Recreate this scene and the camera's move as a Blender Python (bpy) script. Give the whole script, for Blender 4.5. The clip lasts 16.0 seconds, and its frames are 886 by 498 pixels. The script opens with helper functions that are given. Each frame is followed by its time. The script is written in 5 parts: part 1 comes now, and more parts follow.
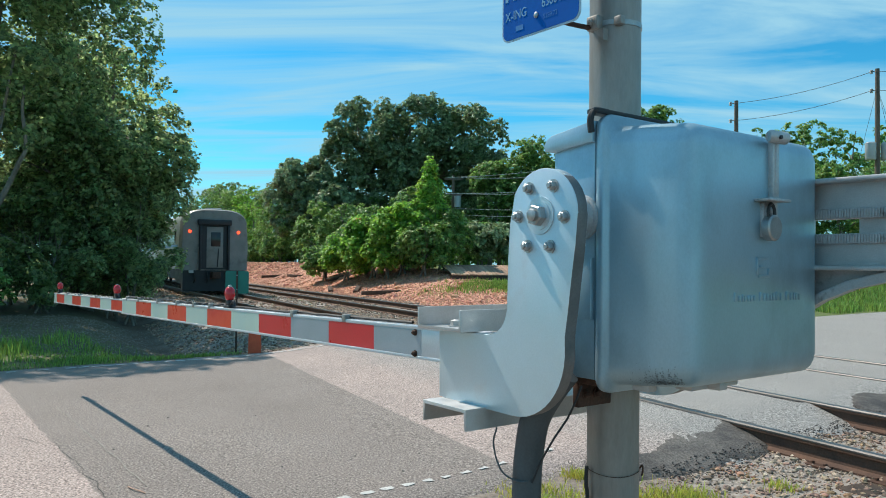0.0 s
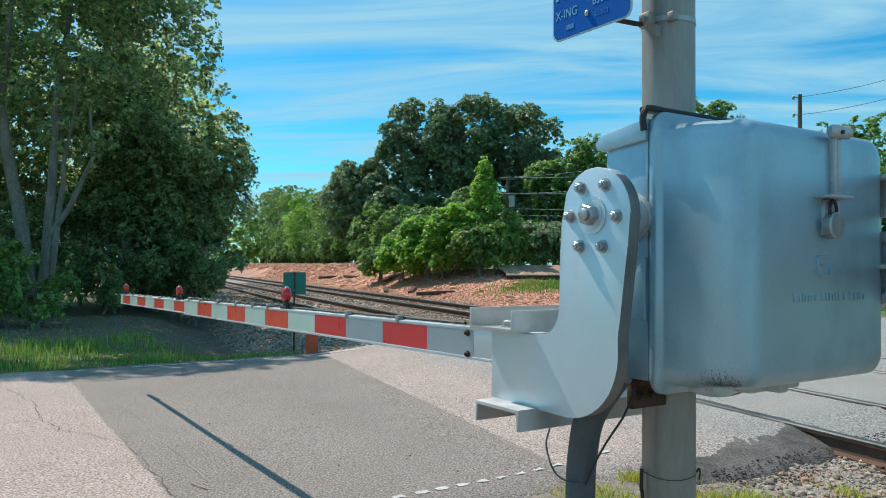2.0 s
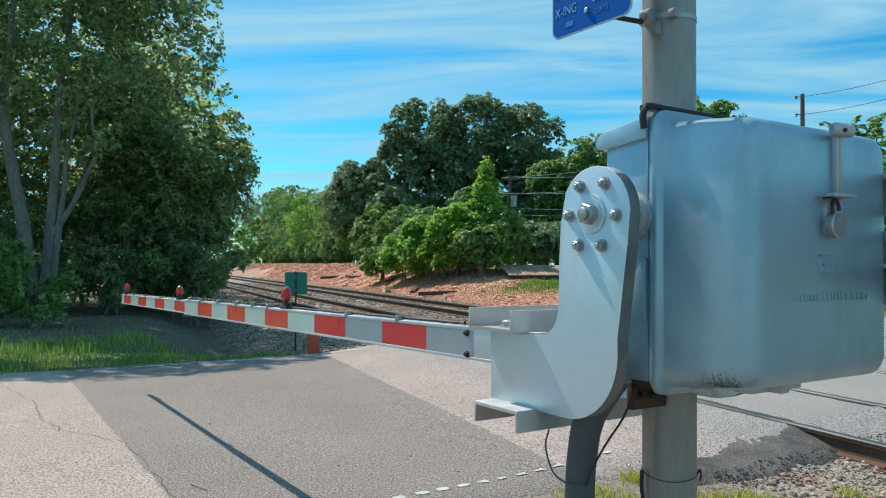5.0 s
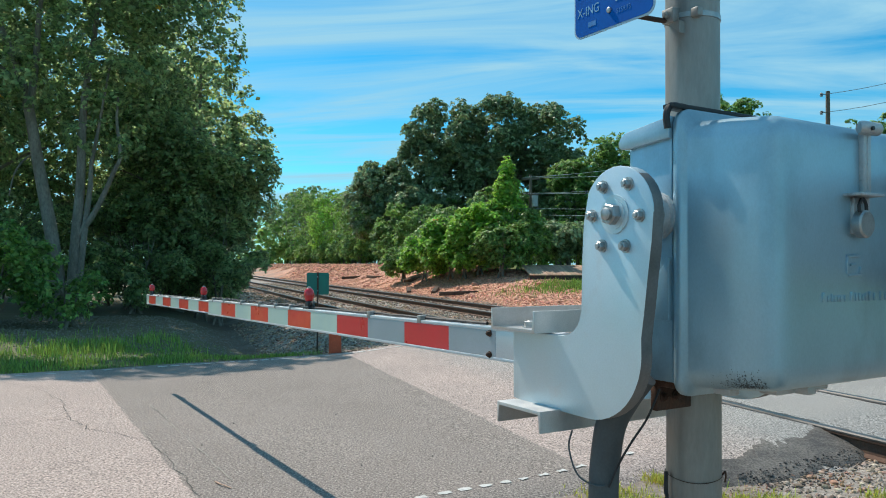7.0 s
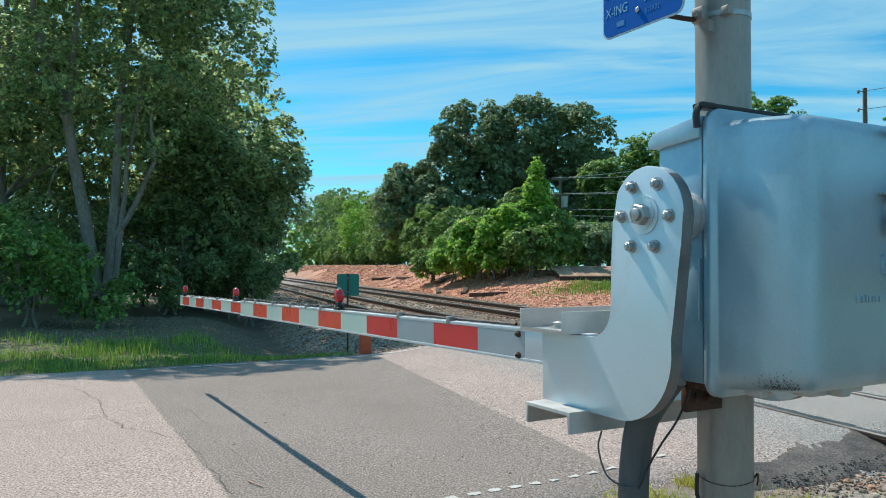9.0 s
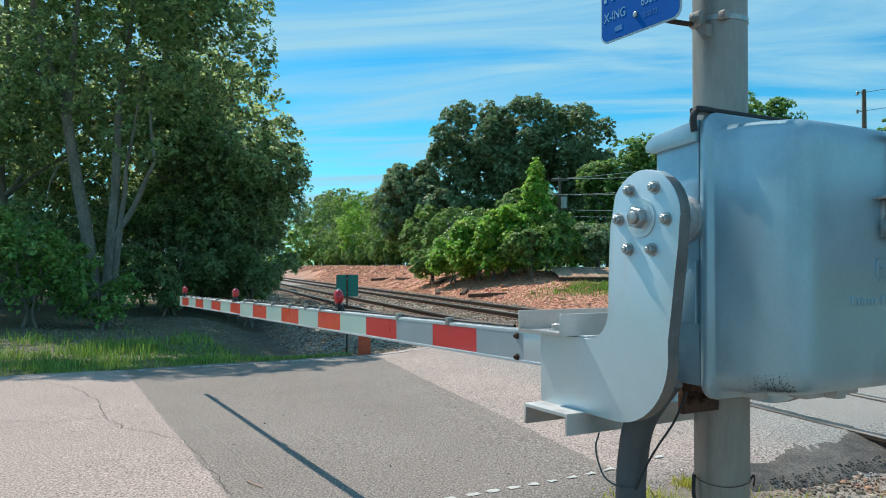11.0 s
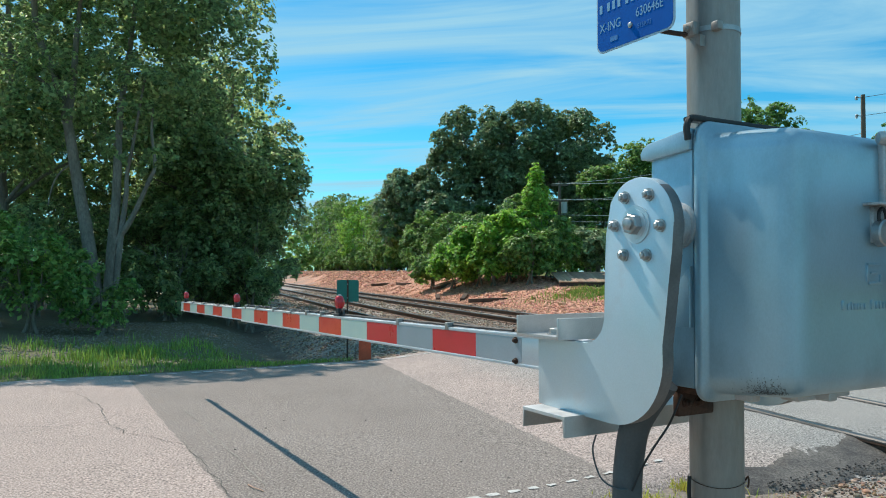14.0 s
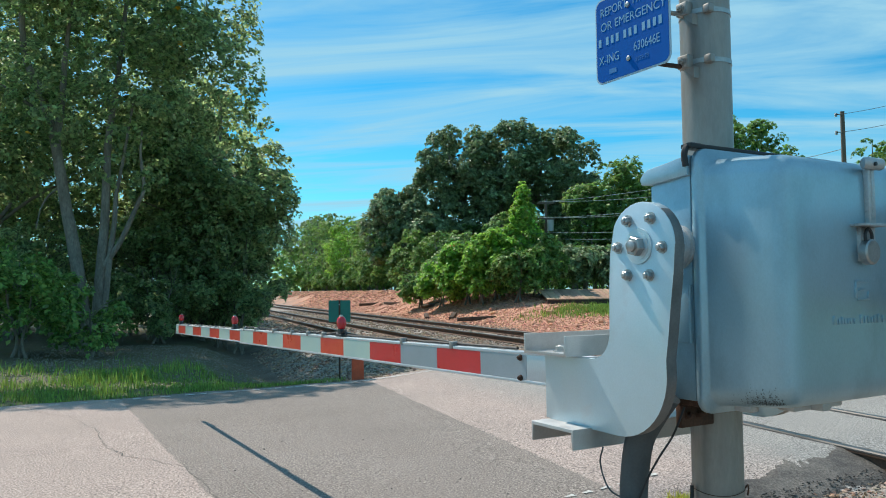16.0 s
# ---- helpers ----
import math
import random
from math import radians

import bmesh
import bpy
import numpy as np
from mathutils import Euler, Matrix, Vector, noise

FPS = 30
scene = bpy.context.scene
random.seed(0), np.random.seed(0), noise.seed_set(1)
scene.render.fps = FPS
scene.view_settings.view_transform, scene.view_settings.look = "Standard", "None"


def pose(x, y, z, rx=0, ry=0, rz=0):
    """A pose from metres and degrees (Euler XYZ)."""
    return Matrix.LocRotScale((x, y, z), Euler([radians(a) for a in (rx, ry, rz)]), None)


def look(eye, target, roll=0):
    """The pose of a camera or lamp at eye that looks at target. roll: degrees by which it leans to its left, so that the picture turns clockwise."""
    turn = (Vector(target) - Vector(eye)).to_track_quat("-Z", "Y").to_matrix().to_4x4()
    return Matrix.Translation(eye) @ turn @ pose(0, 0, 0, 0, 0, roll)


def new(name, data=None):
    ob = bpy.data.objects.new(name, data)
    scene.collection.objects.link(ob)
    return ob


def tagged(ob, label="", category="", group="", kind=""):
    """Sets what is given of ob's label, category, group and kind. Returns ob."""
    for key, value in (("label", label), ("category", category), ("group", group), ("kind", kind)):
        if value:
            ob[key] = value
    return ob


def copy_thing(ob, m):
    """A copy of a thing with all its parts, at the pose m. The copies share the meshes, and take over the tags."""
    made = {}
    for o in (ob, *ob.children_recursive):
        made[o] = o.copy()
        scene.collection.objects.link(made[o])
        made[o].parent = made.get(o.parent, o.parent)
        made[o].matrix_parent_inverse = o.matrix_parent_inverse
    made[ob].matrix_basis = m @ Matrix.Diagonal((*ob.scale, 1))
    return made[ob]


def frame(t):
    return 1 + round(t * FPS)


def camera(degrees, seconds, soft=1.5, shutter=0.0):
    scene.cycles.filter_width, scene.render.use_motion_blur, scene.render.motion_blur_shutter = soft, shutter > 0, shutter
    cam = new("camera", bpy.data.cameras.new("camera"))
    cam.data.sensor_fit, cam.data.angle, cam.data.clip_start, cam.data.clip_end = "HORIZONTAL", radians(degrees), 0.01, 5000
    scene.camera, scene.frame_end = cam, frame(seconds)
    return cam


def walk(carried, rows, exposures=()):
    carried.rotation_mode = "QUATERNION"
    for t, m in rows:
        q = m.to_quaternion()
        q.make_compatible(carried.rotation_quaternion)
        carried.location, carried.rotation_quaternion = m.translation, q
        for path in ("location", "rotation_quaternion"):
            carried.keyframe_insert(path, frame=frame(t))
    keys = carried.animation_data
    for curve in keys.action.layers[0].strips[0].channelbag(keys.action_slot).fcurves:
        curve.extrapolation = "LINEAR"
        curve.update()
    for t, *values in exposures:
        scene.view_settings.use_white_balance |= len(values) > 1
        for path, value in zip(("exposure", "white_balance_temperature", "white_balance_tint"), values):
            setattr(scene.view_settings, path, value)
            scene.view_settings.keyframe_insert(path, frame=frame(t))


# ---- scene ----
cam = camera(60.5, 16.0, soft=1.0)
PATH = [
    (0, (-0.008, 0.056, 1.598), (-0.009, 2.056, 1.639), 0.6),
    (0.5, (-0.001, 0.072, 1.596), (-0.068, 2.071, 1.637), 0.3),
    (1, (-0.004, 0.057, 1.601), (-0.109, 2.054, 1.641), 0.2),
    (1.5, (-0.004, 0.048, 1.598), (-0.134, 2.043, 1.639), 0.3),
    (2, (0.003, 0.049, 1.599), (-0.142, 2.044, 1.64), 0.3),
    (2.5, (0.01, 0.067, 1.598), (-0.139, 2.062, 1.638), 0.3),
    (3, (0.019, 0.075, 1.596), (-0.13, 2.069, 1.636), 0.3),
    (3.5, (0.02, 0.072, 1.595), (-0.129, 2.066, 1.636), 0.3),
    (4, (0.014, 0.065, 1.597), (-0.135, 2.059, 1.638), 0.3),
    (6.5, (0.013, 0.08, 1.598), (-0.162, 2.072, 1.639), 0.2),
    (7, (0.008, 0.063, 1.599), (-0.197, 2.052, 1.64), 0.2),
    (7.5, (-0.006, 0.044, 1.601), (-0.251, 2.028, 1.643), 0.2),
    (8, (-0.003, 0.052, 1.601), (-0.27, 2.034, 1.643), 0.2),
    (8.5, (0.005, 0.06, 1.599), (-0.275, 2.04, 1.642), 0.2),
    (9, (0.012, 0.051, 1.598), (-0.27, 2.031, 1.642), 0.1),
    (11.5, (0.017, 0.033, 1.605), (-0.263, 2.013, 1.651), 0.2),
    (12, (0.019, 0.031, 1.606), (-0.262, 2.011, 1.653), 0.1),
    (12.5, (0.02, 0.028, 1.607), (-0.26, 2.007, 1.656), 0.1),
    (13, (0.026, 0.007, 1.606), (-0.254, 1.987, 1.662), 0.1),
    (13.5, (0.026, -0.007, 1.605), (-0.254, 1.972, 1.664), 0.1),
    (14, (0.025, -0.012, 1.605), (-0.256, 1.968, 1.664), 0.1),
    (14.5, (0.02, -0.011, 1.603), (-0.26, 1.969, 1.663), 0.1),
    (15, (0.017, -0.013, 1.603), (-0.262, 1.967, 1.663), 0.0),
    (15.5, (0.002, -0.054, 1.613), (-0.275, 1.925, 1.699), -0.2),
    (16, (-0.041, -0.144, 1.614), (-0.286, 1.838, 1.722), -0.6),
]
walk(cam, [(t, look(e, g, r)) for t, e, g, r in PATH])


SUN_TRAVEL = Vector((0.64, -0.59, -1.09)).normalized()
world = bpy.data.worlds.new("sky")
scene.world = world
world.use_nodes = True


def build_sky():
    nt = world.node_tree
    sky = nt.nodes.new("ShaderNodeTexSky")
    sky.sky_type, sky.sun_disc = "NISHITA", False
    sky.sun_elevation = math.asin(-SUN_TRAVEL.z)
    sky.sun_rotation = math.atan2(-SUN_TRAVEL.x, -SUN_TRAVEL.y)
    sky.ozone_density, sky.air_density, sky.dust_density = 3.0, 1.0, 0.3
    co = nt.nodes.new("ShaderNodeTexCoord")
    sep = nt.nodes.new("ShaderNodeSeparateXYZ")
    nt.links.new(co.outputs["Generated"], sep.inputs[0])
    # wispy cloud sheets on a flat layer: direction divided by its height
    up = nt.nodes.new("ShaderNodeMath"); up.operation = "MAXIMUM"; up.inputs[1].default_value = 0.0
    nt.links.new(sep.outputs[2], up.inputs[0])
    lift = nt.nodes.new("ShaderNodeMath"); lift.operation = "ADD"; lift.inputs[1].default_value = 0.12
    nt.links.new(up.outputs[0], lift.inputs[0])
    div = nt.nodes.new("ShaderNodeVectorMath"); div.operation = "DIVIDE"
    comb = nt.nodes.new("ShaderNodeCombineXYZ")
    for k in range(3):
        nt.links.new(lift.outputs[0], comb.inputs[k])
    nt.links.new(co.outputs["Generated"], div.inputs[0])
    nt.links.new(comb.outputs[0], div.inputs[1])
    mp = nt.nodes.new("ShaderNodeMapping")
    mp.inputs["Rotation"].default_value = (0, 0, radians(20))
    mp.inputs["Scale"].default_value = (0.45, 1.9, 0.0)
    nt.links.new(div.outputs[0], mp.inputs[0])
    n1 = nt.nodes.new("ShaderNodeTexNoise")
    n1.inputs["Scale"].default_value, n1.inputs["Detail"].default_value = 1.6, 11
    n1.inputs["Roughness"].default_value, n1.inputs["Distortion"].default_value = 0.58, 0.6
    nt.links.new(mp.outputs[0], n1.inputs["Vector"])
    ramp = nt.nodes.new("ShaderNodeValToRGB")
    ramp.color_ramp.elements[0].position, ramp.color_ramp.elements[1].position = 0.36, 0.62
    nt.links.new(n1.outputs[0], ramp.inputs[0])
    cl = nt.nodes.new("ShaderNodeMath"); cl.operation = "MULTIPLY"; cl.inputs[1].default_value = 0.92
    nt.links.new(ramp.outputs[0], cl.inputs[0])
    mix = nt.nodes.new("ShaderNodeMix"); mix.data_type = "RGBA"
    nt.links.new(cl.outputs[0], mix.inputs["Factor"])
    hs = nt.nodes.new("ShaderNodeHueSaturation")
    hs.inputs["Hue"].default_value, hs.inputs["Saturation"].default_value, hs.inputs["Value"].default_value = 0.485, 1.35, 1.0
    nt.links.new(sky.outputs[0], hs.inputs["Color"])
    gain = nt.nodes.new("ShaderNodeMix"); gain.data_type, gain.blend_type = "RGBA", "MULTIPLY"
    gain.inputs["Factor"].default_value = 1.0
    gain.inputs["B"].default_value = (0.42, 1.0, 1.07, 1)
    nt.links.new(hs.outputs[0], gain.inputs["A"])
    nt.links.new(gain.outputs["Result"], mix.inputs["A"])
    mix.inputs["B"].default_value = (2.7, 5.1, 6.4, 1)
    nt.links.new(mix.outputs["Result"], nt.nodes["Background"].inputs[0])
    nt.nodes["Background"].inputs[1].default_value = 0.11


build_sky()
sun = new("sun", bpy.data.lights.new("sun", "SUN"))
sun.data.energy, sun.data.angle, sun.data.color = 4.2, radians(0.53), (1.0, 0.915, 0.80)
sun.matrix_world = look((0, 0, 30), Vector((0, 0, 30)) + SUN_TRAVEL)
scene.view_settings.exposure = 0.25

# ---------------------------------------------------------------- materials


def surf(name, c1, c2, scale=3.0, rough=0.8, metal=0.0, fine=60.0, fine_amount=0.25, bump=0.2, bump_dist=0.004, island=0.0,
         translucent=0.0, c3=None, c3_scale=1.0, c3_low=0.55, c3_high=0.7, obj_random=0.0, coat=0.0, rough_var=0.12, stretch=(1, 1, 1)):
    """Two colours in a broad pattern, fine grain over them, a third colour in stains, and relief."""
    m = bpy.data.materials.new(name)
    m.use_nodes = True
    nt = m.node_tree
    N, L = nt.nodes, nt.links
    b = N["Principled BSDF"]
    co = N.new("ShaderNodeTexCoord")
    mp = N.new("ShaderNodeMapping"); mp.inputs["Scale"].default_value = stretch
    L.new(co.outputs["Object"], mp.inputs[0])

    def noise_node(s, detail=4.0, r=0.6):
        n = N.new("ShaderNodeTexNoise")
        n.inputs["Scale"].default_value, n.inputs["Detail"].default_value, n.inputs["Roughness"].default_value = s, detail, r
        L.new(mp.outputs[0], n.inputs["Vector"])
        return n.outputs[0]

    def mixc(f, a, bb):
        x = N.new("ShaderNodeMix"); x.data_type = "RGBA"
        for sock, v in ((x.inputs["Factor"], f), (x.inputs["A"], a), (x.inputs["B"], bb)):
            if isinstance(v, (tuple, list)):
                sock.default_value = (*v[:3], 1)
            elif isinstance(v, float):
                sock.default_value = v
            else:
                L.new(v, sock)
        return x.outputs["Result"]

    def spread(v, lo, hi, a=0.0, z=1.0):
        r = N.new("ShaderNodeMapRange")
        for k, val in zip(("From Min", "From Max", "To Min", "To Max"), (lo, hi, a, z)):
            r.inputs[k].default_value = val
        L.new(v, r.inputs["Value"])
        return r.outputs[0]

    broad = noise_node(scale)
    col = mixc(spread(broad, 0.35, 0.65), c1, c2)
    if c3:
        col = mixc(spread(noise_node(c3_scale, 6.0), c3_low, c3_high), col, c3)
    grain = noise_node(fine, 3.0, 0.7)
    hsv = N.new("ShaderNodeHueSaturation")
    L.new(col, hsv.inputs["Color"])
    val = spread(grain, 0.3, 0.7, 1 - fine_amount, 1 + fine_amount)
    if island or obj_random:
        src = N.new("ShaderNodeNewGeometry").outputs["Random Per Island"] if island else N.new("ShaderNodeObjectInfo").outputs["Random"]
        amount = island or obj_random
        mul = N.new("ShaderNodeMath"); mul.operation = "MULTIPLY"
        L.new(val, mul.inputs[0])
        L.new(spread(src, 0, 1, 1 - amount, 1 + amount), mul.inputs[1])
        val = mul.outputs[0]
        wn = N.new("ShaderNodeTexWhiteNoise"); wn.noise_dimensions = "1D"
        L.new(src, wn.inputs["W"])
        L.new(spread(wn.outputs["Value"], 0, 1, 0.5 - 0.05 * amount, 0.5 + 0.05 * amount), hsv.inputs["Hue"])
    L.new(val, hsv.inputs["Value"])
    L.new(hsv.outputs[0], b.inputs["Base Color"])
    L.new(spread(broad, 0.3, 0.7, max(rough - rough_var, 0.02), min(rough + rough_var, 1)), b.inputs["Roughness"])
    b.inputs["Metallic"].default_value = metal
    b.inputs["Coat Weight"].default_value = coat
    if bump:
        bp = N.new("ShaderNodeBump")
        bp.inputs["Strength"].default_value, bp.inputs["Distance"].default_value = bump, bump_dist
        L.new(grain, bp.inputs["Height"])
        L.new(bp.outputs[0], b.inputs["Normal"])
    if translucent:
        tr = N.new("ShaderNodeBsdfTranslucent")
        bright = N.new("ShaderNodeHueSaturation")
        bright.inputs["Value"].default_value, bright.inputs["Hue"].default_value = 1.6, 0.485
        L.new(hsv.outputs[0], bright.inputs["Color"])
        L.new(bright.outputs[0], tr.inputs["Color"])
        ms = N.new("ShaderNodeMixShader")
        ms.inputs[0].default_value = translucent
        L.new(b.outputs[0], ms.inputs[1])
        L.new(tr.outputs[0], ms.inputs[2])
        L.new(ms.outputs[0], N["Material Output"].inputs["Surface"])
    return m


def glow(name, c, strength):
    m = bpy.data.materials.new(name)
    m.use_nodes = True
    b = m.node_tree.nodes["Principled BSDF"]
    b.inputs["Base Color"].default_value = (*c, 1)
    b.inputs["Emission Color"].default_value = (*c, 1)
    b.inputs["Emission Strength"].default_value = strength
    return m


alu_cast = surf("painted_cast_aluminium", (0.33, 0.49, 0.57), (0.40, 0.56, 0.64), 2.2, 0.40, 0.62, 180, 0.05, 0.12, 0.001,
                c3=(0.22, 0.31, 0.36), c3_scale=3.2, c3_low=0.50, c3_high=0.80, rough_var=0.05, stretch=(1, 1, 0.6))
alu_grimy = surf("weathered_cast_aluminium", (0.45, 0.46, 0.46), (0.54, 0.55, 0.55), 8, 0.5, 0.45, 140, 0.1, 0.2, 0.002,
                 c3=(0.13, 0.12, 0.11), c3_scale=14, c3_low=0.6, c3_high=0.75)
alu_plate = surf("brushed_aluminium_plate", (0.52, 0.64, 0.69), (0.59, 0.69, 0.74), 4, 0.42, 0.6, 200, 0.04, 0.05, 0.001,
                 c3=(0.56, 0.58, 0.60), c3_scale=6, c3_low=0.6, c3_high=0.8)
alu_channel = surf("mill_aluminium_channel", (0.50, 0.49, 0.48), (0.60, 0.59, 0.58), 12, 0.45, 0.6, 220, 0.08, 0.08, 0.001)
edge_shade = surf("shaded_plate_edge", (0.16, 0.16, 0.155), (0.24, 0.235, 0.23), 9, 0.5, 0.5, 150, 0.1, 0.1, 0.001)
galv = surf("galvanised_steel_pipe", (0.27, 0.255, 0.235), (0.38, 0.36, 0.33), 6, 0.5, 0.45, 90, 0.08, 0.1, 0.002,
            c3=(0.20, 0.185, 0.165), c3_scale=3, c3_low=0.55, c3_high=0.75, stretch=(1, 1, 0.25))
zinc = surf("zinc_plated_steel", (0.36, 0.37, 0.37), (0.48, 0.48, 0.47), 30, 0.42, 0.85, 200, 0.08, 0.05, 0.001)
black_rubber = surf("black_rubber", (0.018, 0.018, 0.02), (0.03, 0.03, 0.03), 20, 0.6, 0, 90, 0.15, 0.1)
black_plastic = surf("black_plastic", (0.02, 0.02, 0.022), (0.03, 0.03, 0.032), 20, 0.45, 0, 120, 0.1, 0.05)
conduit_grey = surf("dark_grey_conduit_sleeve", (0.065, 0.075, 0.08), (0.085, 0.095, 0.10), 8, 0.55, 0, 120, 0.1, 0.1)
rust_dark = surf("dark_rusty_steel", (0.05, 0.028, 0.02), (0.11, 0.055, 0.035), 14, 0.75, 0.2, 90, 0.3, 0.4, 0.003)
rail_rust = surf("brown_rusted_rail_web", (0.075, 0.04, 0.028), (0.13, 0.07, 0.045), 5, 0.75, 0.15, 60, 0.25, 0.3, 0.003)
rail_head = surf("worn_bright_rail_head", (0.09, 0.085, 0.08), (0.16, 0.15, 0.145), 5, 0.42, 0.8, 60, 0.1, 0.05, 0.001, stretch=(0.2, 0.2, 1))
red_sheet = surf("red_retroreflective_sheeting", (0.66, 0.018, 0.030), (0.72, 0.026, 0.036), 4, 0.35, 0, 150, 0.05, 0.03, 0.001, coat=0.3)
orange_sheet = surf("faded_orange_red_sheeting", (0.80, 0.075, 0.03), (0.74, 0.052, 0.026), 4, 0.35, 0, 150, 0.05, 0.03, 0.001, coat=0.3)
white_sheet = surf("white_retroreflective_sheeting", (0.46, 0.62, 0.58), (0.58, 0.70, 0.58), 2.2, 0.4, 0, 150, 0.05, 0.03, 0.001, coat=0.3)
silver_sheet = surf("silver_retroreflective_sheeting", (0.33, 0.385, 0.43), (0.38, 0.43, 0.47), 4, 0.4, 0.2, 150, 0.05, 0.03, 0.001, coat=0.3)
arm_alu = surf("extruded_arm_aluminium", (0.62, 0.64, 0.66), (0.68, 0.70, 0.72), 6, 0.4, 0.5, 150, 0.06, 0.05, 0.001)
lamp_red = surf("red_lamp_lens", (0.55, 0.012, 0.02), (0.65, 0.02, 0.03), 9, 0.15, 0, 60, 0.05, 0.0, coat=0.6)
sign_blue = surf("blue_sign_sheeting", (0.001, 0.10, 0.42), (0.002, 0.12, 0.47), 6, 0.7, 0, 150, 0.06, 0.03, 0.001)
sign_blue.node_tree.nodes["Principled BSDF"].inputs["Specular IOR Level"].default_value = 0.08
sign_white = surf("white_sign_lettering", (0.36, 0.54, 0.66), (0.42, 0.58, 0.68), 20, 0.6, 0, 100, 0.05, 0.0)
sign_dim = surf("faint_sign_lettering", (0.04, 0.20, 0.50), (0.05, 0.22, 0.52), 20, 0.5, 0, 100, 0.05, 0.0)
sign_letter = surf("pale_blue_sign_lettering", (0.16, 0.40, 0.62), (0.20, 0.44, 0.65), 20, 0.6, 0, 100, 0.05, 0.0)
sign_green = surf("dark_green_sign_back", (0.008, 0.16, 0.125), (0.012, 0.19, 0.145), 6, 0.45, 0, 100, 0.08, 0.02)
marker_orange = surf("orange_marker_plastic", (0.60, 0.10, 0.035), (0.50, 0.075, 0.03), 6, 0.6, 0, 60, 0.12, 0.1)
wood_pole = surf("weathered_pole_wood", (0.11, 0.085, 0.065), (0.17, 0.135, 0.105), 8, 0.85, 0, 60, 0.2, 0.4, 0.004, stretch=(1, 1, 0.1))
tie_wood = surf("creosoted_tie_wood", (0.045, 0.03, 0.022), (0.10, 0.066, 0.045), 5, 0.9, 0, 50, 0.3, 0.5, 0.006, obj_random=0.3)
plank_wood = surf("sunlit_plank_wood", (0.36, 0.225, 0.15), (0.47, 0.31, 0.21), 5, 0.85, 0, 50, 0.2, 0.3, 0.004, obj_random=0.25)
dark_wood = surf("dark_timber", (0.035, 0.024, 0.02), (0.06, 0.042, 0.034), 5, 0.85, 0, 50, 0.2, 0.3)
car_steel = surf("stainless_car_body", (0.36, 0.37, 0.37), (0.42, 0.43, 0.43), 2, 0.42, 0.4, 40, 0.06, 0.05)
car_white = surf("pale_grey_car_end", (0.19, 0.195, 0.19), (0.26, 0.26, 0.25), 1.5, 0.5, 0.1, 30, 0.08, 0.05, c3=(0.13, 0.125, 0.12), c3_scale=2)
car_dark = surf("dark_car_recess", (0.02, 0.024, 0.03), (0.035, 0.04, 0.045), 3, 0.6, 0.1, 40, 0.15, 0.1)
car_glass = surf("dark_window_glass", (0.012, 0.014, 0.018), (0.016, 0.018, 0.022), 2, 0.08, 0, 40, 0.02, 0.0)
car_blue = surf("blue_car_stripe", (0.05, 0.22, 0.50), (0.06, 0.25, 0.55), 2, 0.4, 0, 40, 0.05, 0.0)
tail_red = glow("lit_tail_lamp", (1.0, 0.06, 0.02), 3.0)
stone_mat = surf("crushed_ballast_stone", (0.21, 0.175, 0.14), (0.40, 0.33, 0.26), 7, 0.9, 0, 60, 0.25, 0.4, 0.004, island=0.55,
                 c3=(0.30, 0.165, 0.095), c3_scale=2.5, c3_low=0.42, c3_high=0.66)
clay_stone = surf("red_clay_clods", (0.50, 0.235, 0.15), (0.62, 0.335, 0.225), 3, 0.95, 0, 40, 0.25, 0.4, 0.006, island=0.4)
tar_stone = surf("broken_asphalt_lumps", (0.045, 0.042, 0.04), (0.11, 0.10, 0.09), 6, 0.9, 0, 60, 0.3, 0.5, 0.004, island=0.4)
scuff = surf("pale_scuffed_asphalt", (0.26, 0.235, 0.205), (0.31, 0.28, 0.25), 9, 0.9, 0, 70, 0.5, 0.6, 0.005)
crumble = surf("crumbling_dark_asphalt", (0.055, 0.05, 0.047), (0.155, 0.14, 0.125), 2.5, 0.95, 0, 55, 0.6, 1.0, 0.012)
bark = surf("grey_brown_bark", (0.15, 0.135, 0.105), (0.27, 0.245, 0.205), 4, 0.92, 0, 30, 0.3, 0.6, 0.01, stretch=(1, 1, 0.3))
# base colour raised above leaf green to carry the pale haze over the wood
leaf_near = surf("haze_lifted_leaves", (0.20, 0.285, 0.13), (0.265, 0.355, 0.155), 0.5, 0.5, 0, 20, 0.1, 0.0, island=0.6, translucent=0.58)
leaf_lime = surf("bright_shrub_leaves", (0.17, 0.36, 0.05), (0.25, 0.45, 0.075), 0.5, 0.5, 0, 20, 0.1, 0.0, island=0.5, translucent=0.42)
leaf_oak = surf("deep_green_oak_leaves", (0.185, 0.27, 0.135), (0.24, 0.33, 0.165), 0.4, 0.5, 0, 20, 0.1, 0.0, island=0.5, translucent=0.28)
leaf_hedge = surf("mid_green_hedge_leaves", (0.13, 0.255, 0.065), (0.19, 0.33, 0.085), 0.4, 0.5, 0, 20, 0.1, 0.0, island=0.55, translucent=0.38)
leaf_yellow = surf("yellow_autumn_leaves", (0.55, 0.30, 0.02), (0.62, 0.40, 0.03), 1, 0.5, 0, 20, 0.1, 0.0, island=0.3, translucent=0.3)
grass_mat = surf("verge_grass_blades", (0.125, 0.245, 0.045), (0.20, 0.31, 0.06), 0.6, 0.6, 0, 20, 0.1, 0.0, island=0.5, translucent=0.3)
